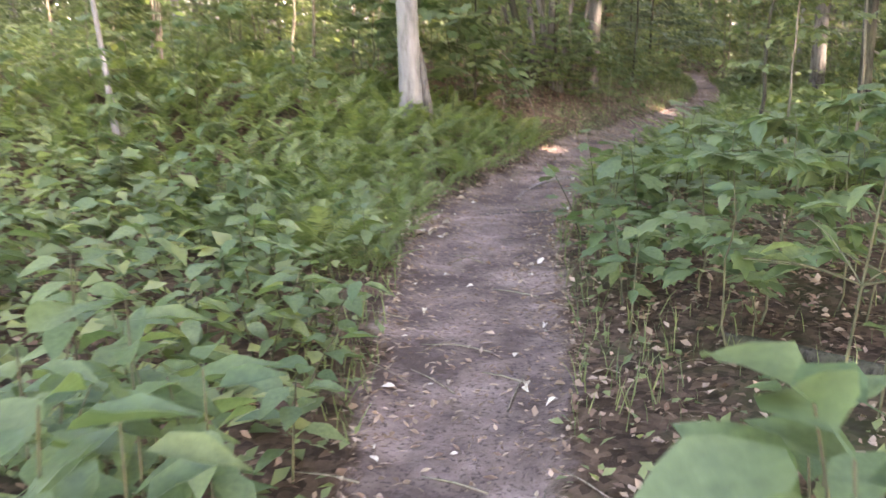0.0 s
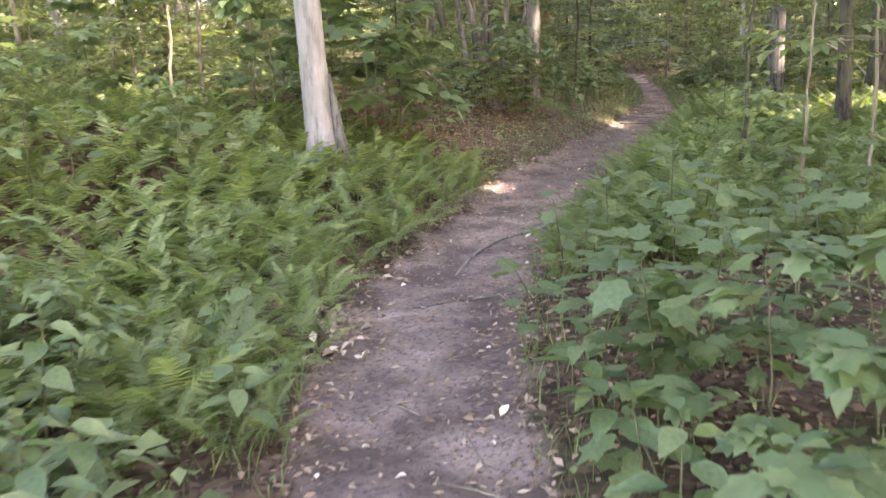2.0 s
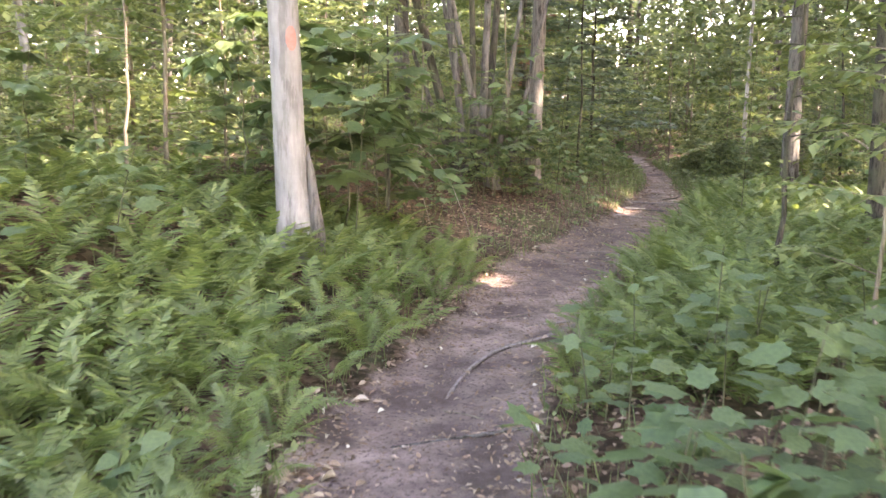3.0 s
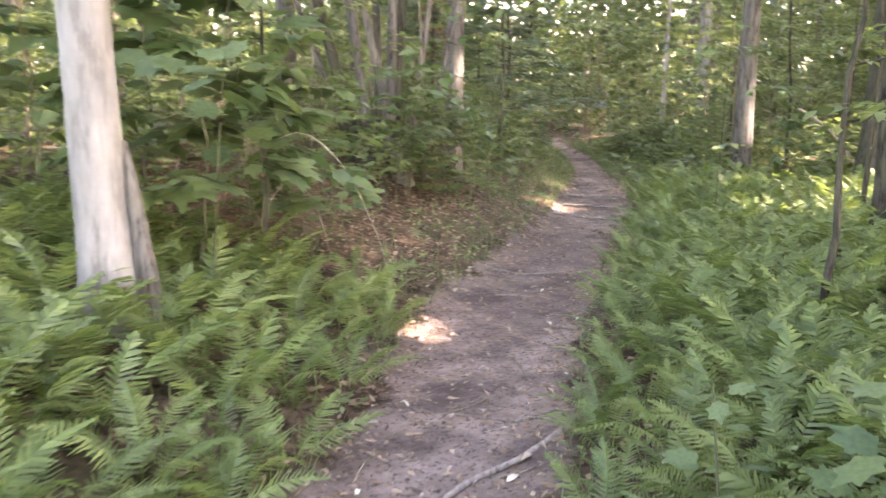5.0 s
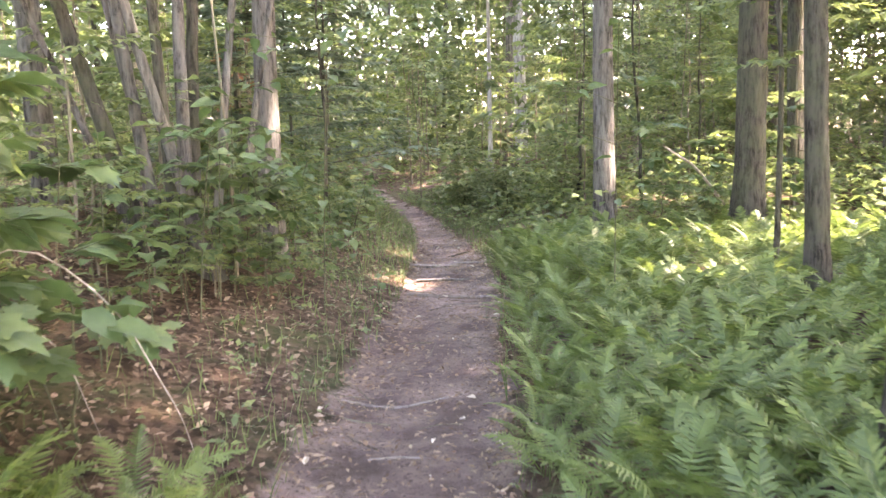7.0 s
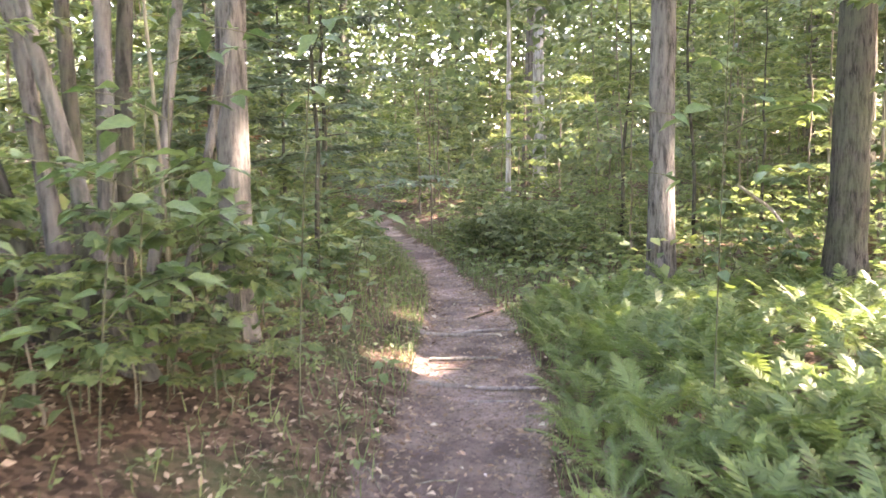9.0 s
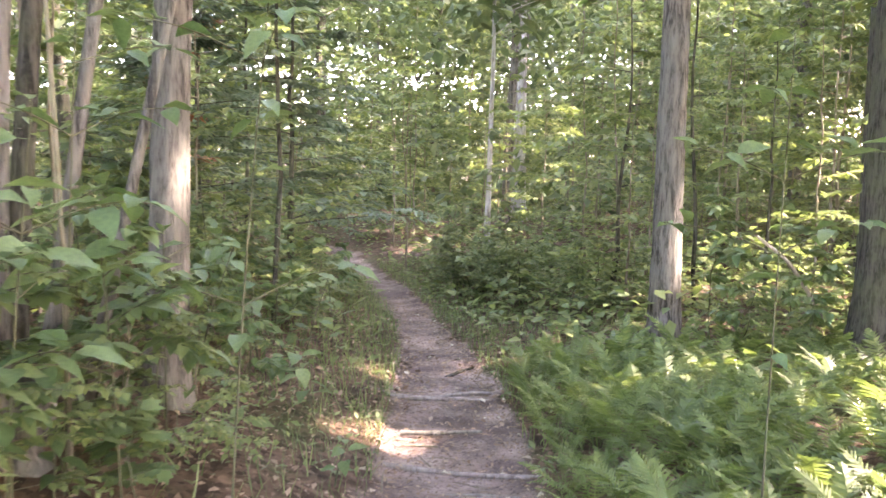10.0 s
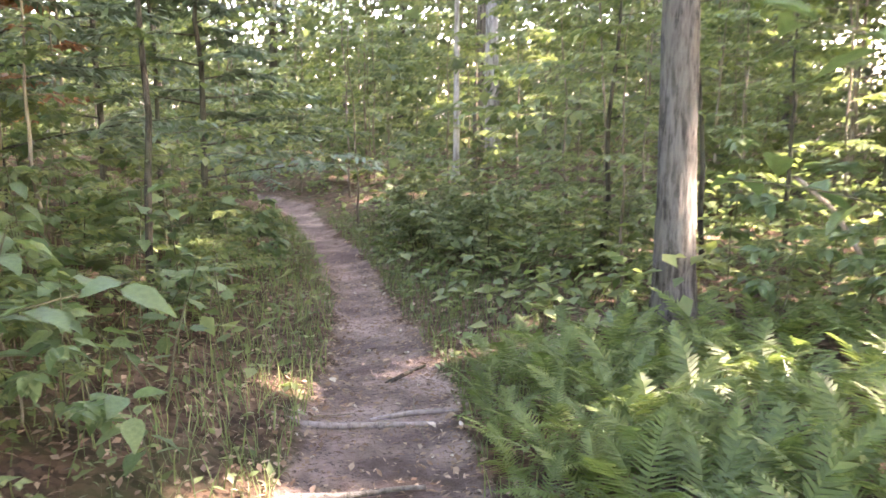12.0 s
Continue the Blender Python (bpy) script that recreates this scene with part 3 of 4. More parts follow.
for x, y, k in ((4.0, 17.9, .55), (4.35, 18.8, .6), (3.6, 18.5, .75), (4.6, 19.7, .6), (3.9, 19.7, .8), (3.1, 17.6, .7), (2.7, 18.6, .9), (4.9, 20.6, .6), (2.3, 17.2, .8), (1.35, 13.9, .7), (1.75, 14.2, .65), (2.2, 14.6, .6),
                (2.6, 15.1, .55), (1.9, 15.6, .8), (2.9, 16.2, .6), (1.0, 14.3, .8), (.3, 13.2, .8), (-.2, 12.2, .8), (.5, 12.2, .6), (6.2, 27.3, 1.0), (7.7, 27.6, 1.1), (6.9, 28.7, 1.2), (5.5, 27.6, 1.0), (6.0, 25.4, .6), (6.9, 17.6, .5), (7.6, 16.8, .5), (8.4, 16.4, .7)):
    make_sapling(BUSHES[int(x * 10) % 5], x, y, "low leafy bush beside the trail", "bush", "bush", rng.uniform(0, 360), k, "bushes beside the trail")
for i in range(46):
    a, r = rng.uniform(0, 6.28), rng.uniform(0, 1) ** .5
    x, y = 7.6 + 1.7 * r * math.cos(a), 20.6 + 1.9 * r * math.sin(a)
    if off_trail([x], [y])[0][0] > -.75:
        continue
    make_sapling(WEEDS[i % 3], x, y, "tall leafy weed in a dense green mound", "weed", "weed", rng.uniform(0, 360), rng.uniform(.8, 1.3), "mound of weeds")


# ---- broad-leaved seedlings ----
def stalked(blade, long):
    """A blade with a thin stalk reaching back to the stem; the origin is at the stalk's foot."""
    v, f = blade
    f = f if f.shape[1] == 4 else np.concatenate([f, f[:, 2:3]], 1)
    sv = np.array([(-.009, 0, 0), (.009, 0, 0), (.007, long, .02 + v[0, 2]), (-.007, long, .02 + v[0, 2])])
    return np.concatenate([v + (0, long, .02), sv]), np.concatenate([f, np.array([(0, 1, 2, 3)]) + len(v)])


def blade_mesh(blade, mat, long):
    v, f = stalked(blade, long)
    me = bpy.data.meshes.new("leaf")
    me.from_pydata(v.tolist(), [], [tuple(dict.fromkeys(q)) for q in f.tolist()])
    me.materials.append(mat)
    me.polygons.foreach_set("use_smooth", np.ones(len(f), bool))
    return me


OVATES = [blade_mesh(ovate(w, d, f), BROAD, .22) for w, d, f in ((.25, .2, .1), (.29, .3, .06), (.23, .1, .14))]
MAPLES = [blade_mesh(lobed(d), MAPLE, .45) for d in (.1, .25, .4)]


def seedling(x, y, tall, leaves, size, blades, label, name, tilt=(0.0, 0.0), group=""):
    """A thin stem with large leaves in pairs and a whorl at its top."""
    e = base(name, x, y, label, "seedling", group, level(x, y) - .01)
    top = np.array([tilt[0], tilt[1], tall])
    pts = bend([(0, 0, 0), top * (.35, .35, .5), top], 8)
    part("stem", raw_mesh("stem", *tube(pts, np.linspace(.006, .0025, 8), 5), STEM, True), e)
    holders = [pts]
    if tall > 1.0:
        for b in range(5):
            a, k = b * 2.3 + rng.uniform(0, 1), int(rng.integers(3, 7))
            way = np.array([math.cos(a), math.sin(a), .25]) * tall * rng.uniform(.18, .32)
            line = bend([pts[k], pts[k] + way * (.5, .5, .8), pts[k] + way], 8)
            part("twig", raw_mesh("twig", *tube(line, np.linspace(.0035, .0015, 8), 4), STEM, True), e)
            holders.append(line)
    for i in range(leaves):
        on = holders[i % len(holders)]
        s = 1 - .72 * (i / leaves) ** 1.2 * (1 if on is pts else .9)
        a = i * 2.4 + rng.uniform(-.4, .4)
        p = np.array([np.interp(s, np.linspace(0, 1, 8), on[:, j]) for j in range(3)])
        m = Matrix.Translation(p) @ Euler((rng.normal(.0, .22), rng.normal(0, .28), a)).to_matrix().to_4x4() @ Matrix.Scale(size * rng.uniform(.7, 1.2), 4)
        part("leaf", blades[i % 3], e, "", m)
    return e


BROAD_LABEL = "broad-leaved seedling with large oval green leaves"
MAPLE_LABEL = "young maple with lobed green leaves"
OVAL_START = [(-.62, 2.15, .62, 12, .2), (-.82, 2.5, .55, 12, .19), (-.5, 2.75, .42, 10, .16), (-1.05, 2.9, .6, 12, .18), (-1.0, 3.4, .5, 10, .16), (-.55, 3.3, .35, 9, .14), (-1.5, 3.5, .6, 12, .17),
              (-1.3, 4.2, .55, 12, .16), (-.8, 4.4, .4, 10, .15), (-.75, 4.9, .5, 10, .15), (-1.7, 4.7, .6, 12, .16), (-1.2, 5.3, .65, 12, .16), (-2.2, 4.2, .7, 12, .17), (-2.4, 5.4, .7, 12, .16),
              (-1.7, 5.9, .6, 11, .15), (-2.9, 6.2, .8, 13, .16), (-2.0, 6.8, .7, 12, .15)]
OVAL_SIDE = [(-3.4, 7.2, .9, 13, .16), (-3.0, 5.0, .8, 12, .16), (-1.15, 6.2, .45, 9, .14), (.56, .95, .98, 10, .24), (.66, 1.1, 1.0, 10, .24), (.75, 1.4, .85, 10, .22), (.45, 1.5, .66, 9, .17),
             (.8, 1.7, .7, 10, .18), (1.0, 2.2, 1.32, 16, .14), (1.5, 2.9, 1.3, 18, .13), (1.05, 2.6, .42, 9, .16), (-.52, 1.35, .84, 14, .2), (-.75, 1.45, .9, 14, .2), (-.5, 1.8, .74, 14, .18),
             (-.95, 1.9, .85, 14, .18), (-.8, 2.2, .8, 14, .18), (-1.1, 2.3, .85, 14, .18)]
OVAL_BANK = [(1.5, 14.05, .95, 14, .15), (1.96, 14.5, 1.9, 30, .14), (4.65, 13.55, 2.15, 34, .14), (2.55, 14.25, 2.2, 34, .14), (1.55, 13.6, 1.35, 34, .15), (1.0, 13.4, 1.1, 22, .14), (1.75, 14.0, 1.5, 38, .16),
             (2.15, 14.3, 1.3, 34, .15), (2.4, 14.9, 1.05, 24, .14), (3.2, 16.3, .85, 18, .16), (3.5, 17.2, .85, 18, .15), (3.0, 16.9, .95, 20, .15), (3.9, 18.2, .75, 18, .14), (2.7, 15.9, .85, 18, .15),
             (3.35, 15.7, .45, 12, .14), (1.2, 13.0, .7, 10, .14), (.9, 12.6, .6, 10, .14)]
OVAL_LATE = [(2.2, 15.0, .8, 12, .14), (2.6, 16.4, .7, 12, .14), (3.0, 17.0, .7, 12, .14), (3.3, 17.9, .6, 12, .13), (3.9, 18.6, .5, 12, .13), (4.2, 19.4, .6, 12, .13), (3.5, 16.6, .4, 9, .12),
             (2.9, 15.3, .3, 8, .11), (3.2, 14.9, .25, 8, .1), (4.5, 20.3, .6, 12, .13)]
for x, y, h, n, s in OVAL_START + OVAL_SIDE + OVAL_BANK + OVAL_LATE:
    seedling(x, y, h, n, s, OVATES, BROAD_LABEL, "seedling", (rng.normal(0, .1), rng.normal(0, .1)), "broad-leaved seedlings")
MAPLE_NEAR = [(.95, 4.6, .55, 12, .15), (1.15, 5.1, .75, 14, .16), (1.4, 5.6, .85, 14, .16), (.95, 6.1, .45, 10, .14), (1.25, 6.6, .5, 11, .14), (1.7, 6.3, .55, 11, .14), (1.35, 7.3, .4, 10, .12),
              (1.9, 7.2, .5, 10, .13), (2.4, 6.6, .6, 12, .14), (2.9, 7.7, .6, 12, .13), (1.9, 4.9, .8, 12, .16), (2.4, 5.5, 1.0, 14, .16), (.1, 10.35, 1.9, 40, .22), (-.15, 10.9, 1.7, 34, .2),
              (.35, 11.4, 1.5, 30, .19), (.3, 10.7, 1.3, 26, .19), (1.05, 5.6, .7, 18, .16)]
MAPLE_BANK = [(1.3, 6.1, .5, 12, .14), (1.6, 5.2, .75, 16, .15), (2.1, 6.0, .7, 14, .15), (2.7, 7.0, .7, 14, .14), (.1, 12.4, 1.2, 14, .16), (-.5, 11.8, 1.2, 14, .16), (2.3, 17.8, .8, 14, .15),
              (2.2, 16.9, .9, 14, .15), (3.1, 19.2, .8, 14, .15), (-1.4, 8.9, .8, 12, .15), (-1.9, 8.2, .8, 12, .15), (-2.6, 9.0, 1.0, 14, .16)]
for x, y, h, n, s in MAPLE_NEAR + MAPLE_BANK:
    n, s = int(n * 1.15), s * 1.1
    seedling(x, y, h, n, s, MAPLES, MAPLE_LABEL, "maple_seedling", (rng.normal(0, .12), rng.normal(0, .12)), "maple seedlings")

fill = 0
while fill < 62:
    x, y = rng.uniform(-4.2, -.3), rng.uniform(2.3, 6.5)
    d, w = off_trail([x], [y])
    if d[0] < w[0] + .22 or d[0] < .95 and y < 2.9:
        continue
    seedling(x, y, rng.uniform(.22, .55) + .1 * (d[0] > 2), int(rng.integers(8, 12)), rng.uniform(.12, .17), OVATES if rng.uniform() < .75 else MAPLES, BROAD_LABEL, "seedling", (rng.normal(0, .1), rng.normal(0, .1)), "broad-leaved seedlings")
    fill += 1
fill = 0
while fill < 26:
    x, y = rng.uniform(.6, 5), rng.uniform(3.6, 8.0)
    d, w = off_trail([x], [y])
    if d[0] > -w[0] - .25 or rng.uniform() > np.exp((d[0] + .6) / 1.8):
        continue
    seedling(x, y, rng.uniform(.25, .8), int(rng.integers(9, 13)), rng.uniform(.12, .17), MAPLES if rng.uniform() < .7 else OVATES, MAPLE_LABEL, "maple_seedling", (rng.normal(0, .12), rng.normal(0, .12)), "maple seedlings")
    fill += 1
fill = 0
while fill < 64:
    x, y = rng.uniform(-.6, 4.6), rng.uniform(11, 21)
    d, w = off_trail([x], [y])
    if d[0] < w[0] + (.9 if y < 16 else .25) or d[0] > 3.4:
        continue
    seedling(x, y, rng.uniform(.2, .85), int(rng.integers(8, 13)), rng.uniform(.1, .15), OVATES if rng.uniform() < .6 else MAPLES, BROAD_LABEL, "seedling", (rng.normal(0, .1), rng.normal(0, .1)), "broad-leaved seedlings")
    fill += 1



# ---- shrubs with large leaves, and saplings whose sprays spread in flat layers ----
def triangles(blade):
    v, f = blade
    return v, np.concatenate([f[:, [0, 1, 2]], f[:, [0, 2, 3]]])


OVAL_BLADE, LOBED_BLADE = triangles(ovate(.27, .2, .1, 5)), lobed(.2)
SHRUBS = [sapling_parts(tall, .008, twigs, reach, leaf, .3, BROAD_MANY, STEM, 3, blade) for tall, twigs, reach, leaf, blade in
          ((1.2, 8, .42, .15, OVAL_BLADE), (1.3, 7, .45, .16, LOBED_BLADE), (.75, 7, .34, .14, OVAL_BLADE), (.8, 7, .36, .15, LOBED_BLADE), (1.5, 9, .5, .15, OVAL_BLADE))]
LAYERED = [sapling_parts(tall, .02, twigs, reach, leaf, start, SPRAY, TWIG, 15, SIMPLE) for i, (tall, twigs, reach, leaf, start) in
           enumerate(((3.4, 12, 1.3, .13, .3), (3.8, 12, 1.5, .15, .36), (3.0, 11, 1.2, .12, .22), (4.4, 13, 1.6, .15, .3)))]


def shrub(kind, x, y, scale=1.0):
    e = base("shrub", x, y, "leafy shrub with broad green leaves on thin stems", "shrub", "shrubs beside the trail", level(x, y) - .02, rng.uniform(0, 360), scale)
    part("trunk", SHRUBS[kind][0], e)
    tagged(part("foliage", SHRUBS[kind][1], e, "large soft green leaves"), kind="stuff")


# tall ones where the trail begins, then low ones up to the fern bed
for k, x, y, h in ((1, 1.2, 3.7, .8), (0, 1.5, 4.1, .85), (1, 1.35, 4.6, .75), (4, 1.95, 4.3, .75), (1, 2.3, 4.9, .8), (0, 2.7, 4.6, .9), (3, 1.3, 5.2, .8), (2, 1.3, 6.3, .5),
                   (1, 3.3, 5.4, .8)):
    shrub(k, x, y, h)
# the bank across from them
for k, x, y, h in ((0, -1.6, 6.2, .7), (4, -2.6, 6.9, .8), (1, -3.2, 6.2, .8), (0, -3.8, 7.6, .9), (4, -2.2, 8.2, .7), (1, -3.0, 8.8, .9), (4, -4.4, 8.8, 1.0), (0, -1.5, 9.2, .6), (1, -2.3, 10.1, .9), (4, -3.6, 10.4, 1.0),
                   (1, -1.0, 11.2, .9), (0, -.5, 10.7, .8), (3, -1.9, 5.4, .9), (2, -2.8, 5.2, 1.0), (4, -4.6, 6.4, .9), (1, -5.2, 7.6, 1.0), (0, -5.0, 10.0, 1.1), (2, -1.15, 5.6, .8), (3, -1.3, 4.7, .7), (2, -2.1, 4.5, .8)):
    shrub(k, x, y, h)
# under and beside the clump of stems, then along the far bank
for k, x, y, h in ((4, 1.75, 14.15, .7), (1, 1.95, 14.4, .7), (4, 2.1, 14.7, .75), (0, 2.35, 15.0, .7), (3, 2.2, 14.25, .6), (0, 1.15, 14.5, .7),
                   (2, 3.0, 16.0, .6), (3, 3.2, 16.9, .65), (0, 2.9, 16.6, .6), (2, 3.7, 17.6, .6), (3, 3.5, 18.1, .8), (0, 3.1, 17.6, .7), (2, 4.2, 18.5, .7), (3, 4.35, 19.2, .8), (1, 3.6, 18.8, .7), (2, 4.75, 19.8, .7),
                   (0, 2.5, 17.3, .8), (1, 2.3, 16.4, .7), (4, 3.3, 19.4, .8), (2, 5.0, 20.6, .7), (2, .35, 12.0, .7), (1, .05, 10.7, 1.35), (4, .4, 11.2, 1.2), (1, -.3, 11.3, 1.45), (1, .75, 11.75, 1.0), (4, -.8, 10.8, 1.3)):
    shrub(k, x, y, h)
# round the sunlit trunks past the fern bed
for k, x, y, h in ((0, 7.2, 16.4, .75), (4, 7.6, 17.2, .9), (1, 8.4, 17.0, .9), (0, 7.6, 16.0, .7), (4, 9.0, 16.2, 1.0)):
    shrub(k, x, y, h)

for i, (x, y, h) in enumerate(((-1.7, 10.6, .8), (-2.9, 9.6, .75), (-4.2, 8.2, .8), (-3.6, 11.6, .9), (-5.4, 9.4, .9), (-1.2, 12.4, .85), (-5.2, 12.4, 1.0), (-6.4, 10.8, 1.0), (-2.6, 12.9, .9), (-6.8, 8.4, .9),
                               (2.9, 7.6, .75), (4.0, 8.8, .85), (3.6, 6.4, .8), (5.4, 9.6, .95), (5.2, 7.6, .9), (6.8, 10.6, 1.0),
                               (.2, 13.1, .8), (-.3, 14.4, .9), (1.1, 16.0, .9), (2.0, 16.6, .8), (3.1, 18.0, .75), (1.2, 18.4, 1.0),
                               (7.4, 18.2, .8), (6.2, 15.2, .62), (8.6, 15.0, .8), (7.2, 13.4, .8), (8.9, 17.9, .9), (8.1, 19.4, .9), (10.2, 15.6, 1.0), (10.4, 18.6, 1.0), (9.3, 20.4, .9), (11.6, 17.0, 1.0), (9.6, 13.4, .9),
                               (6.9, 22.8, .8), (8.4, 23.4, .9), (9.8, 22.6, 1.0), (11.2, 20.8, 1.0), (8.0, 26.0, 1.0), (10.6, 25.2, 1.0), (12.6, 22.8, 1.1), (13.4, 19.4, 1.0), (5.6, 24.2, .8), (4.9, 25.8, .9), (9.4, 28.4, 1.1),
                               (12.2, 26.8, 1.1), (14.8, 24.4, 1.1), (7.2, 30.2, 1.1), (4.6, 29.0, 1.0), (10.8, 31.0, 1.2), (14.2, 30.0, 1.2), (2.6, 22.0, 1.0), (1.4, 25.0, 1.1), (3.2, 27.0, 1.1))):
    if y < 20 and x > 5 and shades_gap(x, y, .9):
        continue
    make_sapling(LAYERED[i % 4], x, y, "slender sapling with leaves spread in flat layers", yaw=rng.uniform(0, 360), scale=h, group="layered saplings")

# ---- ferns ----
FRONDS = [raw_mesh("frond", *frond(22, True, a, l), FERN) for a, l in ((.32, .0), (.45, .12), (.25, -.1), (.5, .05))]
PLAIN = [frond(18, False, a, l) for a, l in ((.32, .0), (.45, .12), (.28, -.1))]


def fern(x, y, size, count, label="fern with arching feathery fronds"):
    e = base("fern", x, y, label, "fern", "ferns beside the trail")
    a0 = rng.uniform(0, 6.28)
    for i in range(count):
        a = a0 + i * 6.283 / count + rng.uniform(-.3, .3)
        up = rng.uniform(.35, .95)
        m = Matrix.Translation((-.03 * math.sin(a), .03 * math.cos(a), 0)) @ Euler((up, rng.normal(0, .2), a)).to_matrix().to_4x4() @ Matrix.Scale(size * rng.uniform(.75, 1.15), 4)
        part("frond", FRONDS[rng.integers(0, 4)], e, "", m)
    return e


def fern_zone(x, y):
    """How thickly ferns stand: the left bank by the pale tree, and the wide bed on the other side."""
    d, w = off_trail(x, y)
    left = (d > w + .12) & (d < 5) * smooth(y, 5.2, 6.6).astype(bool) & (y < 11.2 + 0 * d) & (d < 1.0 + (y - 5.2) * 1.2)
    right = (d < -w - .15) & (d > -6.2) & (y > 7.7 + .25 * d) & (y < 17.2 + .35 * d)
    far = (np.abs(d) > w + .25) & (np.abs(d) < 1.4) & (y > 18) & (y < 26)
    return left | right, far


q = rng.uniform((-4, 5, 0), (9, 18, 1), (14000, 3))
ok = fern_zone(q[:, 0], q[:, 1])[0]
qd, qw = off_trail(q[:, 0], q[:, 1])
keep, taken = [], np.zeros((14000, 2))
for (x, y, _), o, d in zip(q, ok, qd):
    gap = .19 if abs(d) < 2 else .24
    if o and (((taken[:len(keep)] - (x, y)) ** 2).sum(1) > gap * gap).all():
        taken[len(keep)] = (x, y)
        keep.append((x, y, abs(d)))
keep.sort(key=lambda k: k[2])
for x, y, d in keep[:150]:
    fern(x, y, rng.uniform(.36, .54) * (.78 if d < .8 else 1), int(rng.integers(6, 9)))
sets = []
for x, y, d in keep[150:1250]:
    n = int(rng.integers(6, 9))
    a = rng.uniform(0, 6.28) + np.arange(n) * 6.283 / n + rng.uniform(-.3, .3, n)
    sets.append(scatter(PLAIN[rng.integers(0, 3)], np.repeat([[x, y, level(x, y)]], n, 0), turns(a, rng.uniform(.35, .95, n), rng.normal(0, .2, n)), rng.uniform(.34, .56, n)))
bed = raw_mesh("fern_bed", *joined(sets), FERN_FAR)
tagged(new("fern_bed", bed), "dense bed of knee-high green ferns", "ferns", kind="stuff")

# ---- litter, low weeds, grass ----
def zone_points(n, x0, x1, y0, y1):
    return rng.uniform((x0, y0), (x1, y1), (n, 2))


p = zone_points(62000, -5, 9, 1, 22)
d, w = off_trail(p[:, 0], p[:, 1])
lit = ((d < -w * .9) & (p[:, 1] < 9.5)) | ((d > w * .8) & (p[:, 1] > 9.5) & (p[:, 1] < 18))
dens = np.where(lit, .95, .3) * np.where(np.abs(d) < w, .07 + .55 * (d / w) ** 2 + .2 * smooth(p[:, 1], 12.5, 15), 1) * np.where(np.abs(d) > 4, .4, 1)
p = p[rng.uniform(0, 1, len(p)) < dens]
n = len(p)
pos = np.stack([p[:, 0], p[:, 1], height(p[:, 0], p[:, 1]) + rng.uniform(.006, .03, n)], 1)
v, f = scatter(SIMPLE, pos, turns(rng.uniform(0, 6.28, n), rng.normal(0, .3, n), rng.normal(0, .4, n)), rng.uniform(.025, .065, n))
tagged(new("leaf_litter", raw_mesh("leaf_litter", v, f, LITTER)), "brown dry leaf litter scattered over the forest floor", "leaves", kind="stuff")

p = zone_points(30000, -5, 10, 1, 24)
d, w = off_trail(p[:, 0], p[:, 1])
dens = np.where(np.abs(d) < w * 1.05, 0, .55) * np.where((d < 0) & (p[:, 1] < 9), .55, 1) * np.where((d > 0) & (p[:, 1] > 10.5) & (p[:, 1] < 16.5), .85, 1)
p = p[rng.uniform(0, 1, len(p)) < dens]
n = len(p)
pos = np.stack([p[:, 0], p[:, 1], height(p[:, 0], p[:, 1]) + rng.uniform(.0, .07, n)], 1)
sets = [scatter(SIMPLE, pos + rng.normal(0, .02, (n, 3)) * (1, 1, 0), turns(rng.uniform(0, 6.28, n), rng.normal(.35, .35, n), rng.normal(0, .3, n)), rng.uniform(.03, .075, n)) for _ in range(2)]
tagged(new("ground_weeds", raw_mesh("ground_weeds", *joined(sets), WEED)), "small green weeds covering the forest floor", "weeds", kind="stuff")

n = 74000
c = np.stack([rng.uniform(-30, 44, 1500), rng.uniform(23, 56, 1500), rng.uniform(0, 1, 1500) ** 1.2 * 11 + .3], 1)
p = c[rng.integers(0, 1500, n)] + rng.normal(0, 1, (n, 3)) * (.9, .9, .35)
p = p[(np.abs(off_trail(p[:, 0], p[:, 1])[0]) > 1.1) & (p[:, 2] > .05) & ~in_gap(p)]
n = len(p)
leaf = rng.uniform(.18, .36, n)
m = 76000
c = np.stack([rng.uniform(-46, 62, 700), rng.uniform(56, 66, 700), rng.uniform(0, 1, 700) ** 1.1 * 17 + .3], 1)
q = c[rng.integers(0, 700, m)] + rng.normal(0, 1, (m, 3)) * (1.5, 1.5, .8)
# loose leaf layer added overhead, to keep the sun off the far woods
shade_roof = np.stack([rng.uniform(-30, 85, 17000), rng.uniform(22, 74, 17000), rng.uniform(11, 19, 17000)], 1)
shade_roof = shade_roof[~in_gap(shade_roof)]
p, leaf, n = np.concatenate([p, q, shade_roof]), np.concatenate([leaf, rng.uniform(.45, .9, m), rng.uniform(.9, 1.4, len(shade_roof))]), n + m + len(shade_roof)
v, f = scatter(FOLDED, p, turns(rng.uniform(0, 6.28, n), rng.normal(-.3, .5, n), rng.normal(0, .4, n)), leaf)
tagged(new("far_woods", raw_mesh("far_woods", v, f, CROWN)), "leafy green understory of the woods far off, with an added leaf layer overhead for shade", "woods", kind="stuff")

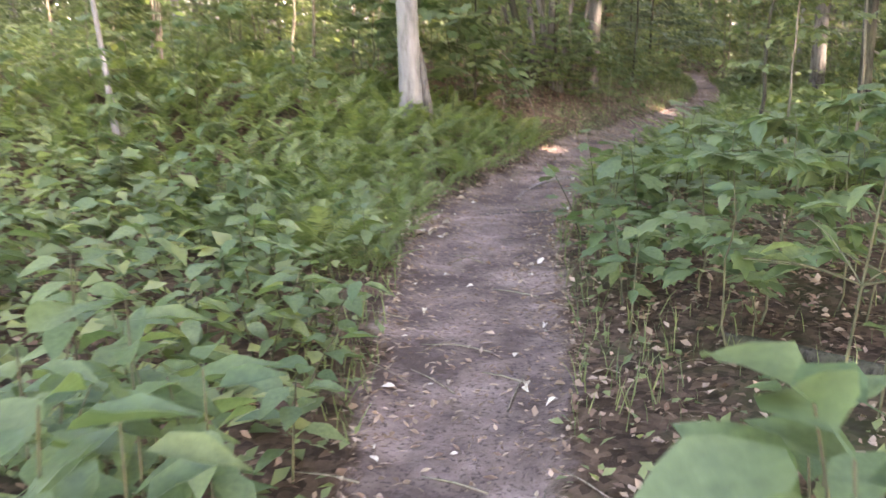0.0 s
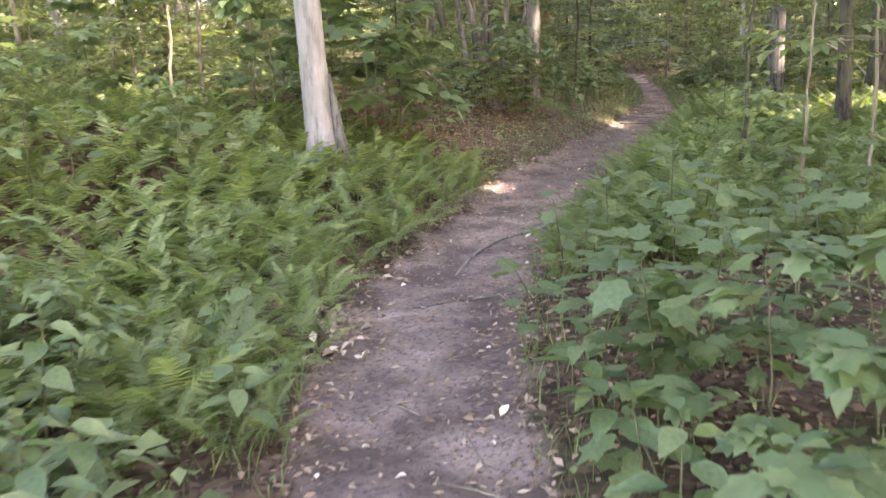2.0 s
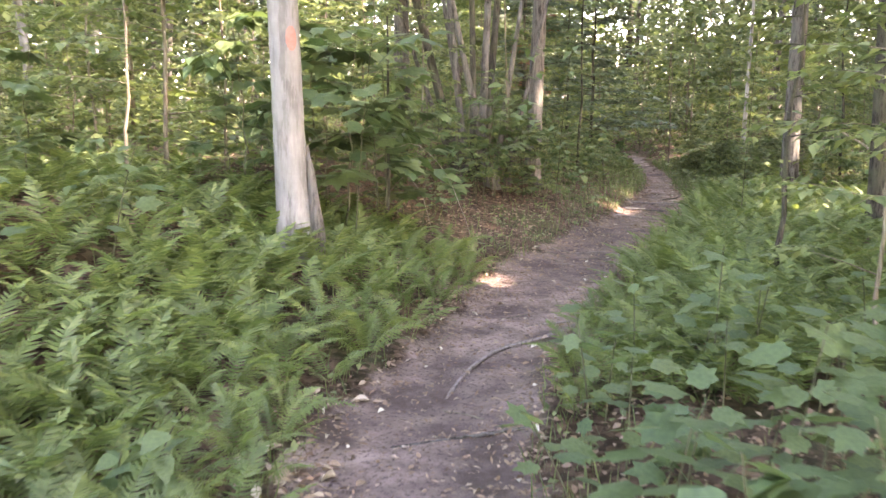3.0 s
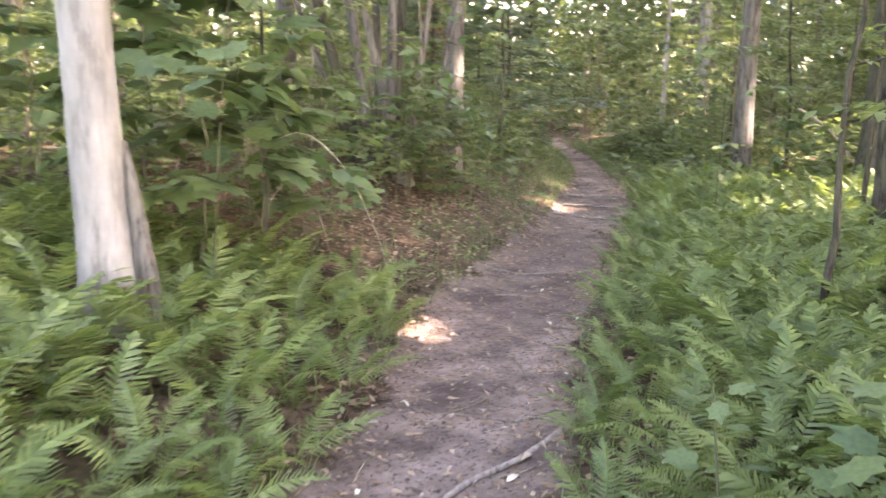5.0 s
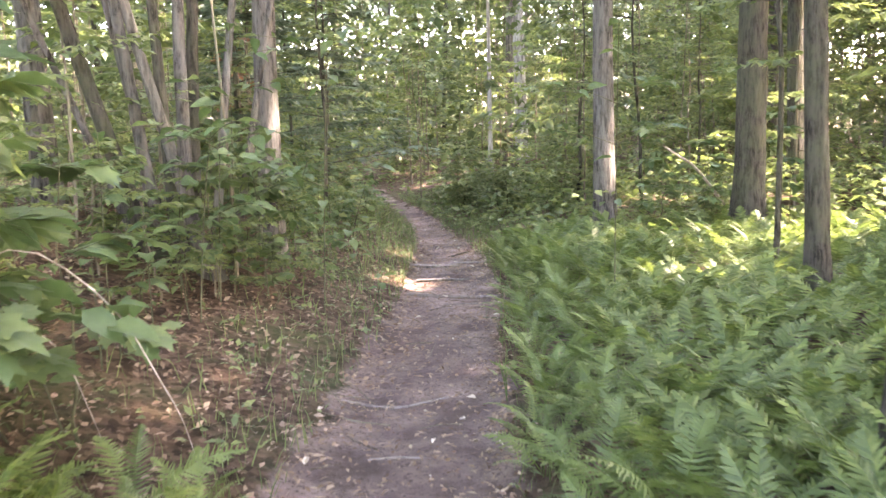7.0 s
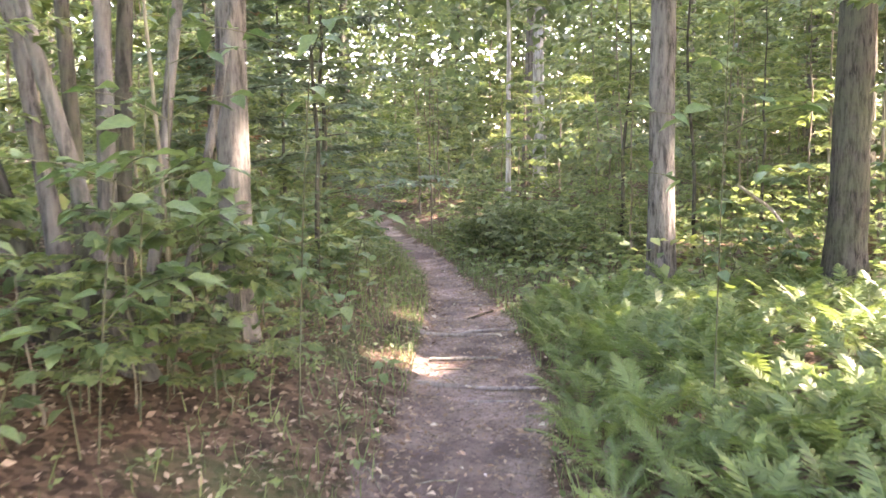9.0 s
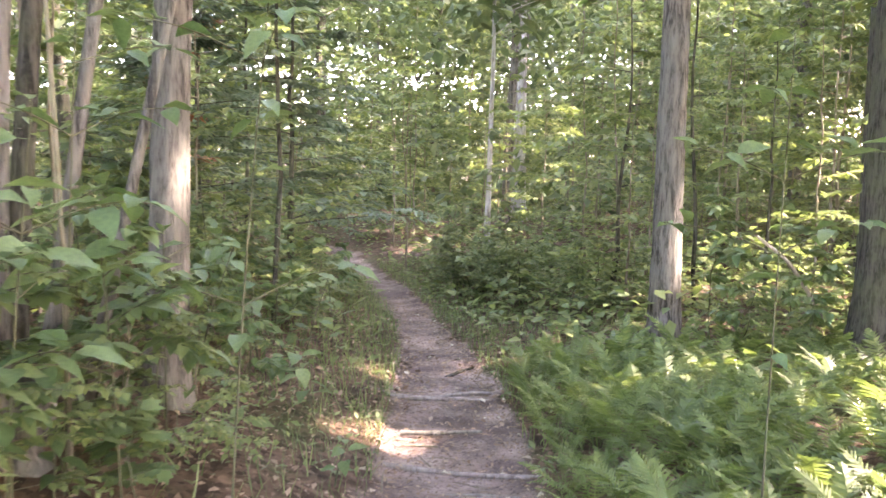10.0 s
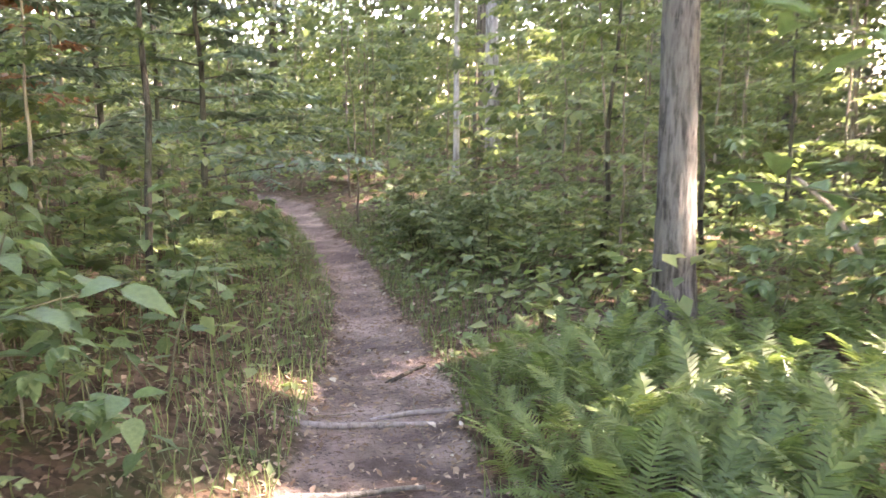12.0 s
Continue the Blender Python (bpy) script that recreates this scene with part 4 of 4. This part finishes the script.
p = np.concatenate([zone_points(30000, -16, 24, 15, 46), zone_points(9000, -9, -.6, 6, 18), zone_points(12000, 6, 16, 8, 22), zone_points(2400, -4, -.5, 2, 7.5)])
d, w = off_trail(p[:, 0], p[:, 1])
p = p[(np.abs(d) > w + .15) & ~((d > 0) & (d < 2.6) & (p[:, 1] > 9) & (p[:, 1] < 16.5)) & ~(fern_zone(p[:, 0], p[:, 1])[0] & (np.abs(d) < 4.2))]
n = len(p)
d, w = off_trail(p[:, 0], p[:, 1])
pos = np.stack([p[:, 0], p[:, 1], height(p[:, 0], p[:, 1]) + rng.uniform(.03, 1, n) ** 1.5 * np.clip(np.abs(d) * .35, .12, .62) * (1 + .4 * wave(p[:, 0], p[:, 1], .8))], 1)
v, f = scatter(FOLDED, pos, turns(rng.uniform(0, 6.28, n), rng.normal(-.05, .3, n), rng.normal(0, .3, n)), rng.uniform(.08, .17, n))
tagged(new("undergrowth", raw_mesh("undergrowth", v, f, SPRAY)), "low leafy undergrowth between the trees", "undergrowth", kind="stuff")

BLADE = (np.array([(-.02, 0, 0), (.02, 0, 0), (.015, .1, .55), (-.015, .1, .55), (0, .35, 1)]), np.array([(0, 1, 2), (0, 2, 3), (3, 2, 4)]))
p = zone_points(130000, -3, 9, 3, 24)
d, w = off_trail(p[:, 0], p[:, 1])
a = np.abs(d) - w
keepers = (a > .02) & (rng.uniform(0, 1, len(p)) < np.exp(-a / np.where(p[:, 1] > 16, 1.2, .5))) & ((p[:, 1] > 15) | (rng.uniform(0, 1, len(p)) < .5))
p = p[keepers]
n = len(p)
pos = np.stack([p[:, 0], p[:, 1], height(p[:, 0], p[:, 1])], 1)
v, f = scatter(BLADE, pos, turns(rng.uniform(0, 6.28, n), rng.normal(0, .25, n), rng.normal(0, .2, n)), rng.uniform(.06, .2, n))
tagged(new("grass", raw_mesh("grass", v, f, WEED)), "thin green grass along the trail's edges", "grass", kind="stuff")

p = zone_points(150000, -1.2, 7, 2, 21)
d, w = off_trail(p[:, 0], p[:, 1])
p = p[(np.abs(d) < w * 1.15) & (rng.uniform(0, 1, len(p)) < .25 + .6 * (d / w) ** 2 + .15 * smooth(p[:, 1], 12, 15))]
n = len(p)
pos = np.stack([p[:, 0], p[:, 1], height(p[:, 0], p[:, 1]) + rng.uniform(.002, .007, n)], 1)
v, f = scatter(FOLDED, pos, turns(rng.uniform(0, 6.28, n), rng.normal(0, .25, n), rng.normal(0, .3, n)), np.stack([rng.uniform(.012, .04, n), rng.uniform(.015, .065, n), rng.uniform(.012, .04, n)], 1))
tagged(new("trail_debris", raw_mesh("trail_debris", v, f, LITTER)), "crumbled leaf bits and bark scraps on the trail", "leaf debris", kind="stuff")

DRY = [raw_mesh("fallen_leaf", *ovate(w, d, f, 5), FALLEN, True) for w, d, f in ((.25, .1, .25), (.32, -.15, .2), (.2, .2, .3))]
count = 0
for _ in range(3000):
    x, y = rng.uniform(-1, 6), rng.uniform(2.3, 20)
    d, w = off_trail([x], [y])
    edge_bias = abs(d[0]) / w[0]
    if edge_bias > 1.15 or rng.uniform() > .25 + .75 * edge_bias ** 2:
        continue
    ob = new("fallen_leaf", DRY[count % 3])
    ob.matrix_basis = pose(x, y, level(x, y) + .008, rng.normal(0, 12), rng.normal(0, 14), rng.uniform(0, 360)) @ Matrix.Scale(rng.uniform(.025, .065), 4)
    tagged(ob, "dry pale fallen leaf lying on the trail", "fallen leaf", "fallen leaves on the trail")
    count += 1
    if count >= 250:
        break

for k in range(30):
    a, r = rng.uniform(0, 6.28), rng.uniform(0, .3)
    x, y = -.16 + r * math.cos(a), 6.75 + 1.4 * r * math.sin(a)
    ob = new("fallen_leaf", DRY[k % 3])
    ob.matrix_basis = pose(x, y, level(x, y) + .012, rng.normal(0, 16), rng.normal(0, 18), rng.uniform(0, 360)) @ Matrix.Scale(rng.uniform(.05, .1), 4)
    tagged(ob, "pale dry fallen leaf in a heap at the trail's edge", "fallen leaf", "heap of fallen leaves")
for x, y, k in ((.2, 7.83, .1), (.28, 7.7, .06), (1.05, 8.95, .07), (1.2, 9.9, .06), (.8, 8.3, .05), (2.4, 12.4, .06), (3.0, 13.5, .05), (.35, 3.6, .07)):
    ob = new("fallen_leaf", DRY[0])
    ob.matrix_basis = pose(x, y, level(x, y) + .012, 8, -10, x * 500) @ Matrix.Scale(k, 4)
    tagged(ob, "bleached fallen leaf lying on bare trail soil", "fallen leaf", "fallen leaves on the trail")


def stick(points, r0, r1, label, name="stick", category="stick", mat=None, lift=0.0, sides=7):
    """A bent stick; its points are x, y and height over the ground."""
    p = bend([(x, y, level(x, y) + z + lift) for x, y, z in points], 14)
    o = p[0].copy()
    ob = new(name, raw_mesh(name, *tube(p - o, np.linspace(r0, r1, 14), sides, .12), mat or DEAD, True))
    ob.location = o
    return tagged(ob, label, category)


stick([(.55, 7.72, -.012), (.68, 8.1, .004), (.81, 8.44, .008), (1.05, 8.83, .01), (1.33, 8.92, .008), (1.5, 9.06, .006), (1.75, 9.35, -.012)], .012, .017, "smooth grey tree root crossing the trail", "root", "root", ROOT)
stick([(1.3, 9.26, -.006), (1.45, 9.36, .004), (1.6, 9.4, .004), (1.8, 9.42, -.01)], .006, .009, "thin grey root beside a thicker one", "root", "root", ROOT)
stick([(-.15, 9.86, -.02), (-.17, 9.86, .3), (-.2, 9.87, .55), (-.25, 9.89, .85)], .062, .022, "grey broken stub against the pale trunk", "stump", "stump", BARK, sides=12)
stick([(.3, 7.2, .0), (.75, 7.35, .006), (1.0, 7.4, .0)], .012, .008, "thin root half buried in the trail", "root", "root", BARK)
stick([(1.28, 3.9, .02), (1.45, 3.72, .03), (1.76, 3.36, .03), (2.3, 2.95, .03)], .026, .042, "weathered fallen log lying in leaf litter", "log", "log", BARK_DARK, sides=12)
stick([(3.9, 15.75, .02), (4.1, 15.66, .035), (4.3, 15.7, .025), (4.42, 15.66, .02)], .017, .01, "broken branch lying across the trail in sun", "branch", "branch", BARK)
stick([(3.62, 15.32, -.01), (3.8, 15.2, .008), (4.05, 15.05, .01), (4.4, 14.85, -.012)], .02, .014, "root ridge across the trail", "root", "root", ROOT)
stick([(3.78, 14.84, -.006), (3.95, 14.75, .005), (4.15, 14.67, -.006)], .012, .008, "thin root half buried in the trail", "root", "root", ROOT)
stick([(3.82, 14.2, .008), (3.84, 14.08, .012), (3.85, 13.95, .008)], .009, .006, "short broken stick lying on the trail", "stick", "stick", TWIG)
stick([(4.02, 16.62, -.02), (4.2, 16.5, .004), (4.45, 16.44, .009), (4.65, 16.36, .007), (4.9, 16.38, -.02)], .021, .014, "thick worn root across the dark trail", "root", "root", ROOT)
stick([(4.5, 16.55, -.02), (4.68, 16.52, .016), (4.88, 16.5, .012), (5.02, 16.42, -.02)], .018, .012, "worn root hump across the trail", "root", "root", ROOT)
stick([(4.86, 17.12, .004), (5.0, 17.2, .014), (5.2, 17.31, .008)], .016, .009, "dark broken stick lying on the trail", "stick", "stick", BARK_DARK)
stick([(2.15, 12.62, -.006), (2.36, 12.36, .006), (2.6, 12.38, .007), (2.85, 12.46, -.008)], .011, .009, "thin root half buried in the trail", "root", "root", ROOT)
stick([(1.98, 11.66, -.004), (2.1, 11.6, .005), (2.22, 11.53, -.004)], .009, .006, "thin root half buried in the trail", "root", "root", ROOT)
stick([(7.3, 16.4, 1.0), (7.9, 16.6, .75), (8.75, 16.8, .0)], .014, .022, "bare dead branch leaning among ferns", "dead_branch", "branch")
for pts, r0 in (([(.38, 11.25, .75), (.6, 11.2, .98), (.78, 11.22, .86), (.95, 11.3, .72), (1.05, 11.4, .42), (1.14, 11.44, .3), (1.2, 11.5, 0)], .0035),
                ([(.4, 11.3, .4), (.55, 11.5, .6), (.72, 11.7, .42), (.84, 11.8, 0)], .0035)):
    stick(pts, r0, r0 * .5, "bleached dead branch bent down to the ground", "dead_branch", "branch")
stick([(1.98, 14.55, 0), (1.96, 14.5, 1.0), (1.9, 14.45, 2.0), (1.86, 14.4, 3.0)], .013, .007, "thin pale upright sapling", "thin_sapling", "sapling", TWIG)
for _ in range(60):
    y = rng.uniform(2.6, 17)
    k = np.abs(LINE[:, 1] - y).argmin()
    x = LINE[k, 0] + rng.uniform(-1.0, 1.0) * LINE[k, 2] * 1.3
    a, ln = rng.uniform(0, 3.14), rng.uniform(.06, .2)
    stick([(x - ln * math.cos(a), y - ln * math.sin(a), .006), (x, y + .01, .01), (x + ln * math.cos(a), y + ln * math.sin(a), .006)], rng.uniform(.003, .007), .002, "dry twig lying on the trail", "twig", "twig", TWIG, sides=5)
